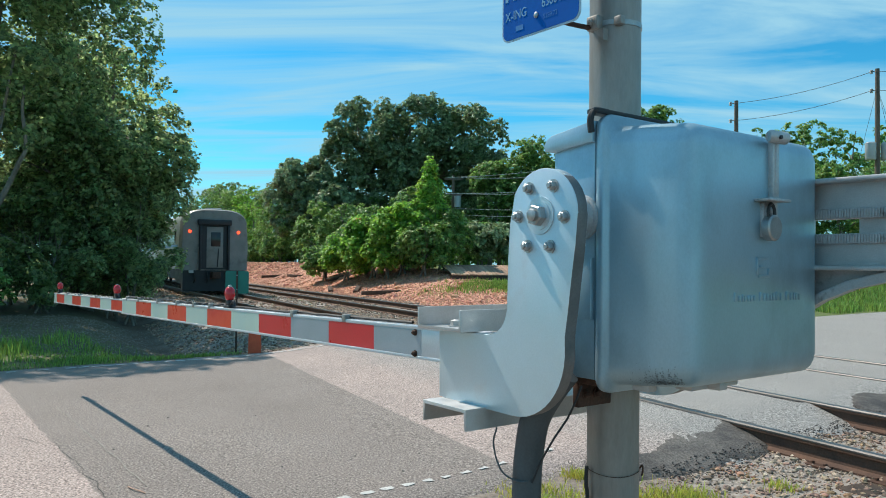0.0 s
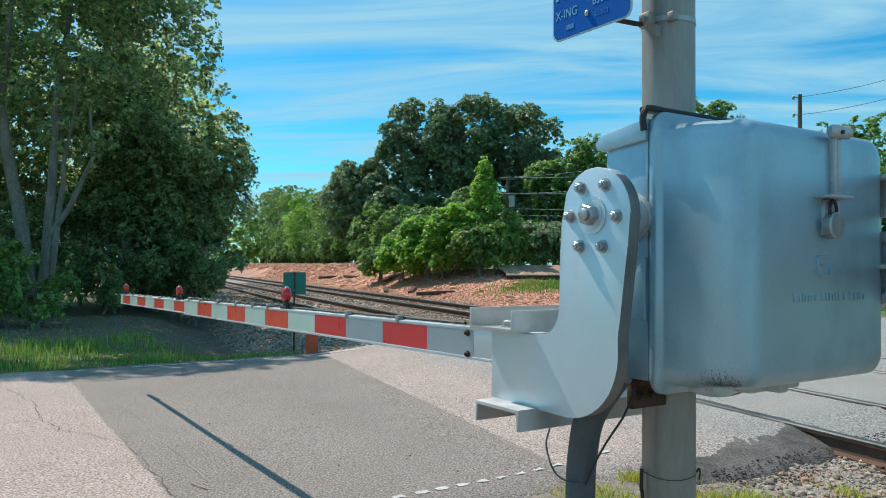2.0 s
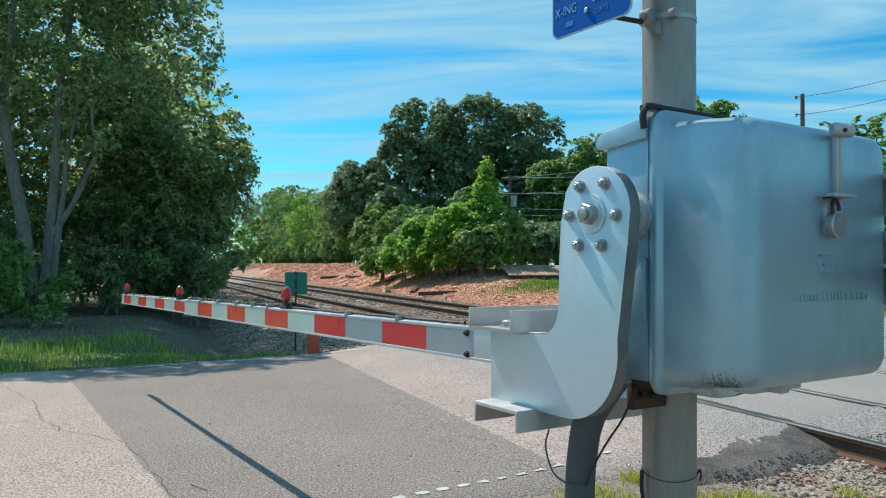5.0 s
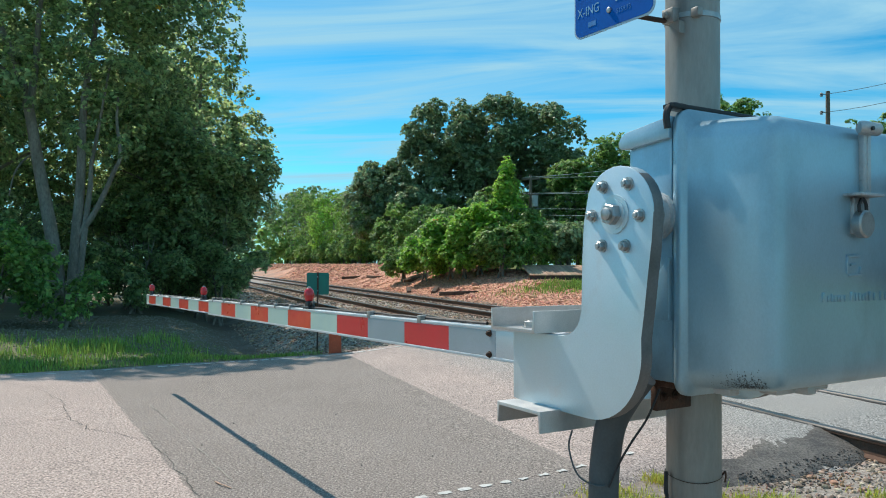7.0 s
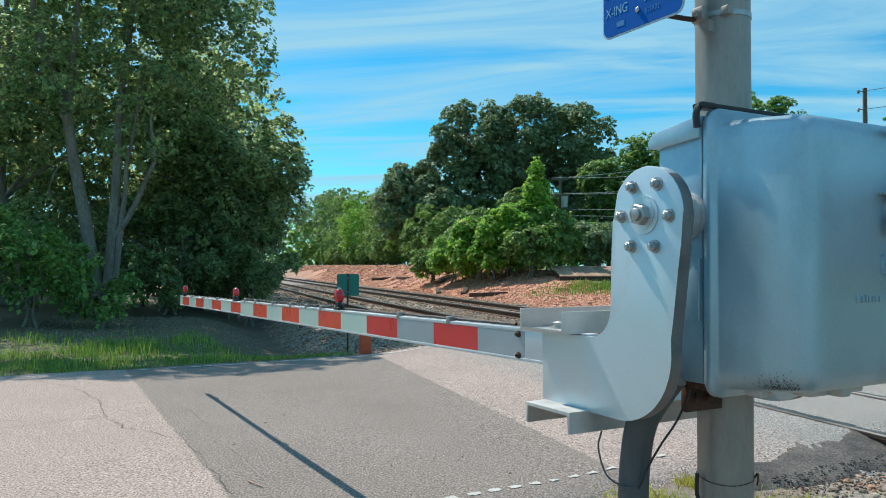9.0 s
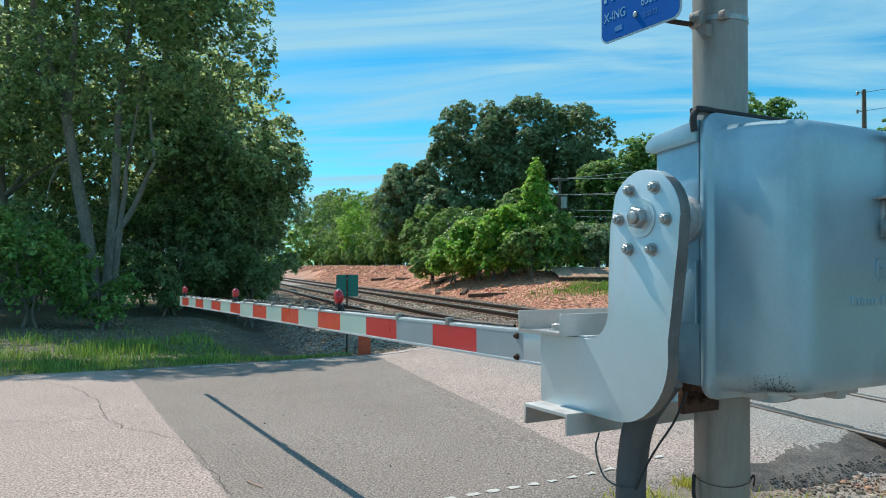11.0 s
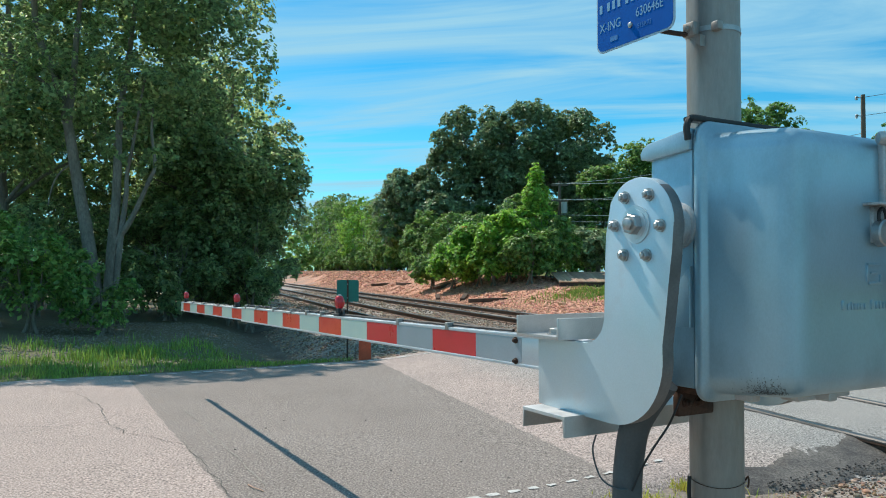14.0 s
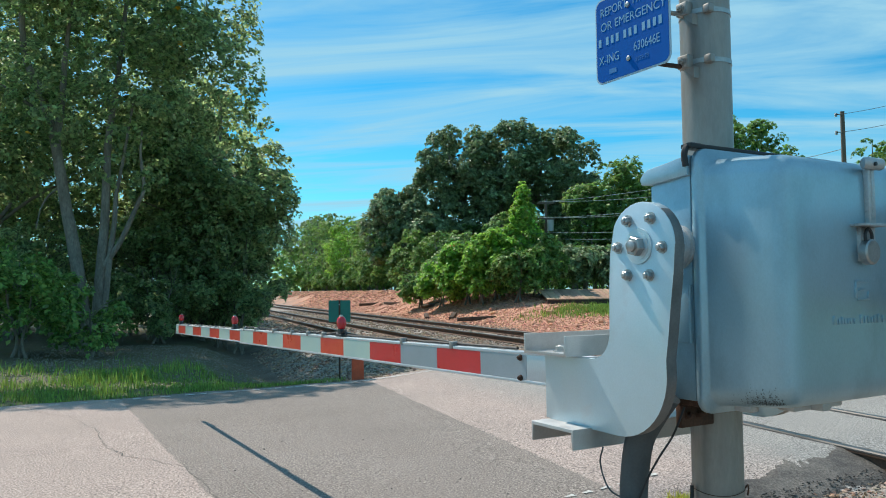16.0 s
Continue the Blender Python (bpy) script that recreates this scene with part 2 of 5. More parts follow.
grass_dry = surf("yellowing_grass_blades", (0.46, 0.43, 0.07), (0.32, 0.38, 0.07), 3, 0.6, 0, 20, 0.1, 0.0, island=0.45, translucent=0.3)
paint_white = surf("worn_white_road_paint", (0.48, 0.47, 0.44), (0.58, 0.56, 0.53), 9, 0.8, 0, 70, 0.2, 0.3, 0.003, c3=(0.25, 0.25, 0.24), c3_scale=25, c3_low=0.55, c3_high=0.7)
crack_mat = surf("dark_crack_filler", (0.05, 0.048, 0.045), (0.08, 0.076, 0.07), 20, 0.95, 0, 90, 0.2, 0.3)
can_grey = surf("pale_transformer_steel", (0.42, 0.45, 0.46), (0.48, 0.50, 0.51), 3, 0.5, 0.1, 40, 0.06, 0.05)
wire_dark = surf("dark_overhead_wire", (0.05, 0.05, 0.05), (0.06, 0.06, 0.06), 3, 0.6, 0.2, 40, 0.05, 0.0)
grime_dark = surf("dark_lichen_grime", (0.045, 0.055, 0.055), (0.09, 0.10, 0.10), 30, 0.9, 0, 120, 0.3, 0.3)
hydrant_yellow = surf("orange_yellow_enamel", (0.75, 0.30, 0.02), (0.80, 0.36, 0.03), 5, 0.4, 0, 60, 0.06, 0.05)

# directions of the plan: tracks run along TRK, the road along RD, the lowered gate along -GX
TRK, TRN = Vector((-0.4478, 0.8942)), Vector((0.8942, 0.4478))
RD, RN = Vector((0.795, 0.606)), Vector((-0.606, 0.795))


def road_xy(w, p):
    return w * RD.x + p * RN.x, w * RD.y + p * RN.y


def track_xy(u, v):
    return u * TRK.x + v * TRN.x, u * TRK.y + v * TRN.y


def road_material():
    m = surf("worn_road_asphalt", (0.315, 0.247, 0.218), (0.385, 0.302, 0.268), 0.7, 0.9, 0, 60, 0.95, 1.0, 0.008)
    nt = m.node_tree
    N, L = nt.nodes, nt.links
    hsv = next(n for n in N if n.type == "HUE_SAT")
    first = hsv.inputs["Color"].links[0].from_socket
    geo = N.new("ShaderNodeNewGeometry")
    wob = N.new("ShaderNodeTexNoise"); wob.inputs["Scale"].default_value, wob.inputs["Detail"].default_value = 4.0, 6
    L.new(geo.outputs["Position"], wob.inputs["Vector"])

    def side(axis, at, width, wobble):
        d = N.new("ShaderNodeVectorMath"); d.operation = "DOT_PRODUCT"; d.inputs[1].default_value = (axis[0], axis[1], 0)
        L.new(geo.outputs["Position"], d.inputs[0])
        ma = N.new("ShaderNodeMath"); ma.operation = "MULTIPLY_ADD"; ma.inputs[1].default_value = wobble
        L.new(wob.outputs[0], ma.inputs[0]); L.new(d.outputs["Value"], ma.inputs[2])
        r = N.new("ShaderNodeMapRange")
        r.inputs["From Min"].default_value, r.inputs["From Max"].default_value = at - width + wobble / 2, at + width + wobble / 2
        L.new(ma.outputs[0], r.inputs["Value"])
        return r.outputs[0]

    patch = N.new("ShaderNodeMath"); patch.operation = "MULTIPLY"
    inv = N.new("ShaderNodeMath"); inv.operation = "SUBTRACT"; inv.inputs[0].default_value = 1.0
    L.new(side(TRN, 3.0, 0.015, 0.10), inv.inputs[1])
    L.new(side((0.8087, 0.5882), 1.133, 0.012, 0.06), patch.inputs[0]); L.new(inv.outputs[0], patch.inputs[1])
    n2 = N.new("ShaderNodeTexNoise"); n2.inputs["Scale"].default_value, n2.inputs["Detail"].default_value = 0.9, 8
    L.new(geo.outputs["Position"], n2.inputs["Vector"])
    dark = N.new("ShaderNodeMix"); dark.data_type = "RGBA"
    dark.inputs["A"].default_value, dark.inputs["B"].default_value = (0.174, 0.145, 0.127, 1), (0.242, 0.202, 0.179, 1)
    L.new(n2.outputs[0], dark.inputs["Factor"])
    mx = N.new("ShaderNodeMix"); mx.data_type = "RGBA"
    L.new(patch.outputs[0], mx.inputs["Factor"]); L.new(first, mx.inputs["A"]); L.new(dark.outputs["Result"], mx.inputs["B"])
    # neutral grey asphalt across the tracks
    cross = N.new("ShaderNodeMix"); cross.data_type = "RGBA"
    grey = N.new("ShaderNodeMix"); grey.data_type = "RGBA"
    grey.inputs["A"].default_value, grey.inputs["B"].default_value = (0.225, 0.215, 0.20, 1), (0.31, 0.295, 0.275, 1)
    L.new(n2.outputs[0], grey.inputs["Factor"])
    L.new(side(TRN, 4.3, 0.5, 0.6), cross.inputs["Factor"]); L.new(mx.outputs["Result"], cross.inputs["A"]); L.new(grey.outputs["Result"], cross.inputs["B"])
    # pale chips of aggregate
    vo = N.new("ShaderNodeTexVoronoi"); vo.inputs["Scale"].default_value = 80
    L.new(geo.outputs["Position"], vo.inputs["Vector"])
    chip = N.new("ShaderNodeMapRange"); chip.inputs["From Min"].default_value, chip.inputs["From Max"].default_value = 0.0, 0.45
    chip.inputs["To Min"].default_value, chip.inputs["To Max"].default_value = 0.62, 0.0
    L.new(vo.outputs["Distance"], chip.inputs["Value"])
    m2 = N.new("ShaderNodeMix"); m2.data_type = "RGBA"
    m2.inputs["B"].default_value = (0.58, 0.52, 0.46, 1)
    L.new(chip.outputs[0], m2.inputs["Factor"]); L.new(cross.outputs["Result"], m2.inputs["A"])
    L.new(m2.outputs["Result"], hsv.inputs["Color"])
    return m


def ground_material():
    m = surf("mixed_ground_cover", (0.10, 0.068, 0.048), (0.155, 0.11, 0.08), 1.2, 0.95, 0, 25, 0.3, 0.7, 0.02)
    nt = m.node_tree
    N, L = nt.nodes, nt.links
    hsv = next(n for n in N if n.type == "HUE_SAT")
    col = hsv.inputs["Color"].links[0].from_socket
    att = N.new("ShaderNodeAttribute"); att.attribute_name = "cover"
    sp = N.new("ShaderNodeSeparateColor")
    L.new(att.outputs["Color"], sp.inputs[0])
    geo = N.new("ShaderNodeNewGeometry")
    for k, (c1, c2, scale) in enumerate((((0.06, 0.10, 0.022), (0.13, 0.16, 0.035), 2.5), ((0.20, 0.17, 0.145), (0.36, 0.31, 0.265), 14.0),
                                         ((0.48, 0.215, 0.135), (0.62, 0.34, 0.235), 1.6))):
        n = N.new("ShaderNodeTexNoise"); n.inputs["Scale"].default_value, n.inputs["Detail"].default_value = scale, 8
        n.inputs["Roughness"].default_value = 0.7
        L.new(geo.outputs["Position"], n.inputs["Vector"])
        r = N.new("ShaderNodeMapRange"); r.inputs["From Min"].default_value, r.inputs["From Max"].default_value = 0.35, 0.65
        L.new(n.outputs[0], r.inputs["Value"])
        x = N.new("ShaderNodeMix"); x.data_type = "RGBA"
        x.inputs["A"].default_value, x.inputs["B"].default_value = (*c1, 1), (*c2, 1)
        L.new(r.outputs[0], x.inputs["Factor"])
        y = N.new("ShaderNodeMix"); y.data_type = "RGBA"
        L.new(sp.outputs[k], y.inputs["Factor"]); L.new(col, y.inputs["A"]); L.new(x.outputs["Result"], y.inputs["B"])
        col = y.outputs["Result"]
    L.new(col, hsv.inputs["Color"])
    return m


# ---------------------------------------------------------------- building helpers


def to_mesh(name, bm, material, smooth=0.0):
    bmesh.ops.recalc_face_normals(bm, faces=bm.faces)
    me = bpy.data.meshes.new(name)
    bm.to_mesh(me)
    bm.free()
    me.materials.append(material)
    if smooth:
        me.polygons.foreach_set("use_smooth", [True] * len(me.polygons))
        me.set_sharp_from_angle(angle=radians(smooth))
    return me


def part(name, bm, material, parent=None, label="", smooth=35.0, at=None):
    ob = new(name, to_mesh(name, bm, material, smooth))
    if parent is not None:
        ob.parent = parent
    if at is not None:
        ob.matrix_basis = at
    return tagged(ob, label)


def thing(name, at, label, category, group=""):
    ob = new(name)
    ob.empty_display_size = 0.1
    ob.matrix_basis = at
    return tagged(ob, label, category, group)


def add_box(bm, x0, x1, y0, y1, z0, z1, bevel=0.0):
    c = bmesh.ops.create_cube(bm, size=1)["verts"]
    for v in c:
        v.co = Vector((x0 + (v.co.x + .5) * (x1 - x0), y0 + (v.co.y + .5) * (y1 - y0), z0 + (v.co.z + .5) * (z1 - z0)))
    if bevel:
        bmesh.ops.bevel(bm, geom=list({e for v in c for e in v.link_edges}), offset=bevel, segments=2, affect="EDGES", profile=0.5)
    return bm


def boxm(*a, **k):
    return add_box(bmesh.new(), *a, **k)


def add_tube(bm, pts, radii, seg=12, caps=True):
    """A tube through points with a radius at each."""
    pts = [Vector(p) for p in pts]
    if not isinstance(radii, (list, tuple)):
        radii = [radii] * len(pts)
    rings = []
    ref = None
    for i, p in enumerate(pts):
        d = (pts[min(i + 1, len(pts) - 1)] - pts[max(i - 1, 0)]).normalized()
        if ref is None:
            ref = d.orthogonal().normalized()
        ref = (ref - d * ref.dot(d)).normalized()
        s = d.cross(ref)
        rings.append([bm.verts.new(p + (ref * math.cos(a) + s * math.sin(a)) * radii[i]) for a in (2 * math.pi * k / seg for k in range(seg))])
    for a, b in zip(rings, rings[1:]):
        for k in range(seg):
            bm.faces.new((a[k], a[(k + 1) % seg], b[(k + 1) % seg], b[k]))
    if caps:
        bm.faces.new(rings[0][::-1])
        bm.faces.new(rings[-1])
    return bm


def tubem(*a, **k):
    return add_tube(bmesh.new(), *a, **k)


def bend(pts, n=6):
    """A smooth run through a few points."""
    P = [Vector(p) for p in pts]
    P = [P[0] * 2 - P[1]] + P + [P[-1] * 2 - P[-2]]
    out = []
    for i in range(1, len(P) - 2):
        for k in range(n):
            t = k / n
            a, b, c, d = P[i - 1:i + 3]
            out.append(0.5 * ((2 * b) + (c - a) * t + (2 * a - 5 * b + 4 * c - d) * t * t + (3 * b - a - 3 * c + d) * t ** 3))
    return out + [P[-2]]


def add_prism(bm, outline, y0, y1, bevel=0.0):
    """An outline in x and z, from y0 to y1."""
    a = [bm.verts.new((x, y0, z)) for x, z in outline]
    b = [bm.verts.new((x, y1, z)) for x, z in outline]
    n = len(a)
    fa, fb = bm.faces.new(a), bm.faces.new(b[::-1])
    for k in range(n):
        bm.faces.new((a[k], b[k], b[(k + 1) % n], a[(k + 1) % n]))
    if bevel:
        bmesh.ops.bevel(bm, geom=[e for f in (fa, fb) for e in f.edges], offset=bevel, segments=2, affect="EDGES", profile=0.5)
    return bm


def arc(cx, cz, r, a0, a1, n):
    return [(cx + r * math.cos(radians(a0 + (a1 - a0) * k / n)), cz + r * math.sin(radians(a0 + (a1 - a0) * k / n))) for k in range(n + 1)]


def round_rect(y0, y1, z0, z1, r, n=7):
    return (arc(y1 - r, z1 - r, r, 0, 90, n) + arc(y0 + r, z1 - r, r, 90, 180, n) + arc(y0 + r, z0 + r, r, 180, 270, n) + arc(y1 - r, z0 + r, r, 270, 360, n))


def add_loft(bm, rings, cap0=True, cap1=True):
    R = [[bm.verts.new(p) for p in ring] for ring in rings]
    n = len(R[0])
    for a, b in zip(R, R[1:]):
        for k in range(n):
            bm.faces.new((a[k], a[(k + 1) % n], b[(k + 1) % n], b[k]))
    if cap0:
        bm.faces.new(R[0][::-1])
    if cap1:
        bm.faces.new(R[-1])
    return bm


def hex_bolt(bm, x, y, z, out, r=0.017, h=0.014, stud=0.012):
    """A washer, a hexagonal head and a stud end that stand out along out from a face."""
    o = Vector(out).normalized()
    p = Vector((x, y, z))
    add_tube(bm, [p, p + o * 0.004], r * 1.35, 16)
    add_tube(bm, [p + o * 0.004, p + o * (0.004 + h), p + o * (0.006 + h)], [r, r, r * 0.85], 6)
    if stud:
        add_tube(bm, [p + o * h, p + o * (h + stud), p + o * (h + stud + 0.002)], [r * 0.55, r * 0.55, r * 0.42], 10)
    return bm


def ss(a, b, x):
    t = np.clip((x - a) / (b - a), 0, 1)
    return t * t * (3 - 2 * t)


def road_z(x, y):
    u, v = x * TRK.x + y * TRK.y, x * TRN.x + y * TRN.y
    return 0.10 + 0.135 * (ss(2.4, 5.0, v) - ss(11.4, 15.0, v))


def ripple(x, y):
    return 0.5 * (np.sin(x * 1.7 + 1.3 * np.sin(y * 0.9)) * np.cos(y * 1.3 + 0.8 * np.sin(x * 1.1)) + 0.5 * np.sin(x * 4.1 + y * 2.7) * np.cos(y * 5.3 - x * 1.9))


ROAD_NEAR, ROAD_FAR = 3.98, 11.85


def ground_z(x, y):
    x, y = np.asarray(x, float), np.asarray(y, float)
    u, v = x * TRK.x + y * TRK.y, x * TRN.x + y * TRN.y
    p = x * RN.x + y * RN.y
    off_road = np.clip(ss(11.8, 14.2, p) + ss(4.0, 2.6, p), 0, 1)
    z = 0.085 + 0.02 * ripple(x, y) * off_road
    z = z - 0.55 * ss(11.9, 14.6, p) * np.exp(-((v - 2.1) / 1.15) ** 2)
    bed = ss(2.6, 4.5, v) * (1 - ss(11.9, 12.8, v))
    z = z * (1 - bed) + bed * (0.075 + 0.012 * ripple(x * 3, y * 3))
    rise = ss(20, 42, u)
    z = z + (1.45 * ss(12.3, 17.8, v) + 0.10 * ripple(x * .8, y * .8) * ss(12.5, 14, v) * (1 - ss(17, 20, v))) * rise
    z = z + 0.5 * ss(24, 36, v) * (1 - rise) * ss(13.5, 17, p)
    z = z + 0.8 * ss(-1, -14, v) * ss(13, 22, p)
    under = ss(ROAD_NEAR - 0.05, ROAD_NEAR + 0.25, p) * (1 - ss(ROAD_FAR - 0.25, ROAD_FAR + 0.05, p))
    return z * (1 - under) + under * (road_z(x, y) - 0.07)


# ---------------------------------------------------------------- ground, road


def grid_sheet(name, xs, ys, zf, material):
    X, Y = np.meshgrid(xs, ys)
    Z = zf(X, Y)
    nx, ny = len(xs), len(ys)
    idx = np.arange(nx * ny).reshape(ny, nx)
    quads = np.stack([idx[:-1, :-1], idx[:-1, 1:], idx[1:, 1:], idx[1:, :-1]], -1).reshape(-1, 4)
    me = bpy.data.meshes.new(name)
    me.from_pydata(np.stack([X, Y, Z], -1).reshape(-1, 3).tolist(), [], quads.tolist())
    me.materials.append(material)
    me.polygons.foreach_set("use_smooth", [True] * len(me.polygons))
    return new(name, me), X.ravel(), Y.ravel()


def build_ground():
    xs = np.concatenate([[-2500, -900, -400, -200, -120, -80, -60, -48, -40, -34, -30], np.arange(-27, 16, 0.22), np.arange(16, 40, 1.0), [44, 50, 60, 80, 120, 200, 400, 900, 2500]])
    ys = np.concatenate([[-2500, -900, -300, -100, -40, -20, -10, -5, -2, 0, 1, 2], np.arange(2.6, 46, 0.22), np.arange(46, 80, 1.5), [84, 90, 100, 120, 160, 240, 400, 900, 2500]])
    ob, X, Y = grid_sheet("ground", xs, ys, ground_z, ground_material())
    u, v = X * TRK.x + Y * TRK.y, X * TRN.x + Y * TRN.y
    p = X * RN.x + Y * RN.y
    r = 0.5 * ripple(X * 1.3, Y * 1.3)
    bed = ss(2.2 + r, 3.0 + r, v) * (1 - ss(11.8 + r, 12.6 + r, v))
    near_bed = np.where(p < 8, np.maximum(ss(3.2, 4.4, v + r), 0.55) * (1 - ss(12, 13, v)), bed)
    clay = ss(11.8 + r, 12.6 + r, v) * (1 - ss(17.6 + r, 18.6 + r, v)) * ss(10, 16, u)
    mottle = np.clip(0.62 + 0.7 * ripple(X * 2.3 + 1, Y * 2.3), 0.15, 1)
    grass = np.clip(mottle * (1 - ss(0.5 + r, 2.4 + r, v)) * (1 - 0.6 * ss(16 + r, 20.0 + r, p)) * (p > 8) + ss(17.5, 18.5, v + r), 0, 1)
    cover = np.stack([grass, near_bed, clay, np.ones_like(grass)], -1)
    att = ob.data.color_attributes.new("cover", "FLOAT_COLOR", "POINT")
    att.data.foreach_set("color", cover.astype(np.float32).ravel())
    tagged(ob, "grass verge, ballast and red clay bank", "ground", kind="structure")


def build_road():
    bm = bmesh.new()
    ws = np.concatenate([np.arange(-60, -6, 3.0), np.arange(-6, 24, 0.3), np.arange(24, 110, 3.0)])
    ps = np.concatenate([[ROAD_NEAR - 0.10], np.linspace(ROAD_NEAR, ROAD_FAR, 20), [ROAD_FAR + 0.04]])
    rows = []
    for w in ws:
        row = []
        for k, p in enumerate(ps):
            flare = 0.55 * float(ss(1.0, -4.0, w)) if k >= len(ps) - 2 else 0.0
            wob = 0.05 * math.sin(w * 3.1) + 0.03 * math.sin(w * 7.7) if k in (0, 1, len(ps) - 1, len(ps) - 2) else 0.0
            apron = -0.55 * float(ss(4.2, 5.2, w)) if k == 0 else 0.0
            x, y = road_xy(w, p + wob + flare + apron)
            z = float(road_z(x, y)) + 0.004 * math.sin(w * 1.9) * math.sin(p * 1.3)
            z = float(ground_z(x, y)) - 0.03 if k in (0, len(ps) - 1) else z
            row.append(bm.verts.new((x, y, z)))
        rows.append(row)
    for a, b in zip(rows, rows[1:]):
        for k in range(len(ps) - 1):
            bm.faces.new((a[k], b[k], b[k + 1], a[k + 1]))
    road = part("road", bm, road_material(), label="worn grey asphalt road with a darker resurfaced patch", smooth=40)
    tagged(road, category="road", kind="structure")

    def ribbon(name, pts, width, lift, material, jag=0.0, rnd=random.Random(5)):
        b = bmesh.new()
        prev = None
        pts = [Vector((x, y, 0)) for x, y in pts]
        fine = []
        for a, c in zip(pts, pts[1:]):
            n = max(2, int((c - a).length / 0.12))
            fine += [a.lerp(c, k / n) + Vector((rnd.uniform(-jag, jag), rnd.uniform(-jag, jag), 0)) for k in range(n)]
        fine.append(pts[-1])
        for i, q in enumerate(fine):
            d = (fine[min(i + 1, len(fine) - 1)] - fine[max(i - 1, 0)]).normalized()
            s = Vector((-d.y, d.x, 0)) * width * (0.5 if not jag else rnd.uniform(0.2, 0.7))
            z = float(road_z(q.x, q.y)) + lift
            cur = [b.verts.new((q.x + s.x, q.y + s.y, z)), b.verts.new((q.x - s.x, q.y - s.y, z))]
            if prev:
                b.faces.new((prev[0], prev[1], cur[1], cur[0]))
            prev = cur
        return part(name, b, material, road, smooth=0)

    # cracks in the old surface
    for pts in ([(-7.46, 9.52), (-5.84, 8.69), (-4.95, 7.9), (-4.55, 7.3), (-4.33, 7.05), (-3.9, 6.6), (-3.55, 6.45), (-3.08, 6.2)],
                [(-4.33, 7.05), (-4.7, 6.75), (-5.6, 6.65), (-6.4, 6.75)], [(-4.33, 7.05), (-5.0, 6.35), (-5.7, 6.2)],
                [(-3.08, 6.2), (-2.75, 5.75), (-2.35, 5.2), (-2.05, 4.8)]):
        ribbon("crack", pts, 0.0055, 0.005, crack_mat, 0.025)
    # crumbled dark strips along the broken edge
    rb = random.Random(21)
    for w0, w1, q0, q1 in ((4.4, 6.45, -0.62, -0.02), (8.2, 10.4, -0.66, 0.04)):
        e = bmesh.new()
        last = None
        n = int((w1 - w0) / 0.05)
        for i in range(n + 1):
            w = w0 + (w1 - w0) * i / n
            taper = math.sin(math.pi * i / n) ** 0.5
            cur = []
            for j in range(9):
                f = j / 8
                p = ROAD_NEAR + q0 + (q1 - q0) * f * (0.35 + 0.65 * taper) + (1 - taper) * 0.1 + rb.uniform(-0.03, 0.03) + 0.07 * math.sin(w * 5.3) * math.sin(w * 2.1 + 1) * (1 + f)
                x, y = road_xy(w, p)
                g = float(np.clip((p - (ROAD_NEAR - 0.65)) / 0.65, 0, 1)) ** 0.8
                xe, ye = road_xy(w, ROAD_NEAR - 0.65)
                z = (float(ground_z(xe, ye)) - 0.03) * (1 - g) + float(road_z(x, y)) * g
                edge = min(f, 1 - f, i / n * 6, (1 - i / n) * 6)
                cur.append(e.verts.new((x, y, z + (0.005 + rb.uniform(0, 0.012) if edge > 0.05 else -0.02))))
            if last:
                for j in range(8):
                    e.faces.new((last[j], cur[j], cur[j + 1], last[j + 1]))
            last = cur
        part("broken_edge", e, crumble, road, "crumbled black asphalt along the road edge", smooth=80)
    # dark gaps beside the rails where they cross the road
    for v0 in (6.1, 9.75):
        for sd in (-1, 1):
            for off, wd in ((-0.072, 0.065), (0.053, 0.03)):
                v = v0 + sd * (0.7525 + off)
                ends = [track_xy((p + 0.186 * v) / 0.982, v) for p in (ROAD_NEAR + 0.02, ROAD_FAR - 0.02)]
                ribbon("flangeway", ends, wd, 0.006, crack_mat, 0.004)
    ribbon("scuff_mark", [(-3.92, 7.82), (-3.2, 6.84), (-2.63, 6.07), (-2.23, 5.5), (-1.95, 5.13)], 0.009, 0.005, scuff, 0.012)
    # reflective edge dashes on both sides
    rnd = random.Random(2)
    w = -6.0
    while w < 7.6:
        ln = 0.09 + rnd.uniform(-0.02, 0.02)
        if w > 2.0 and w < 4.45:
            ribbon("edge_dash", [road_xy(w, 4.31), road_xy(w + ln, 4.31)], 0.05, 0.006, paint_white, 0.004)
        ribbon("edge_dash", [road_xy(w, 11.62), road_xy(w + ln * 1.6, 11.62)], 0.07, 0.006, paint_white, 0.01)
        w += 0.168 if w > 2 else 0.36
    return road


build_ground()
road = build_road()

# ---------------------------------------------------------------- railway


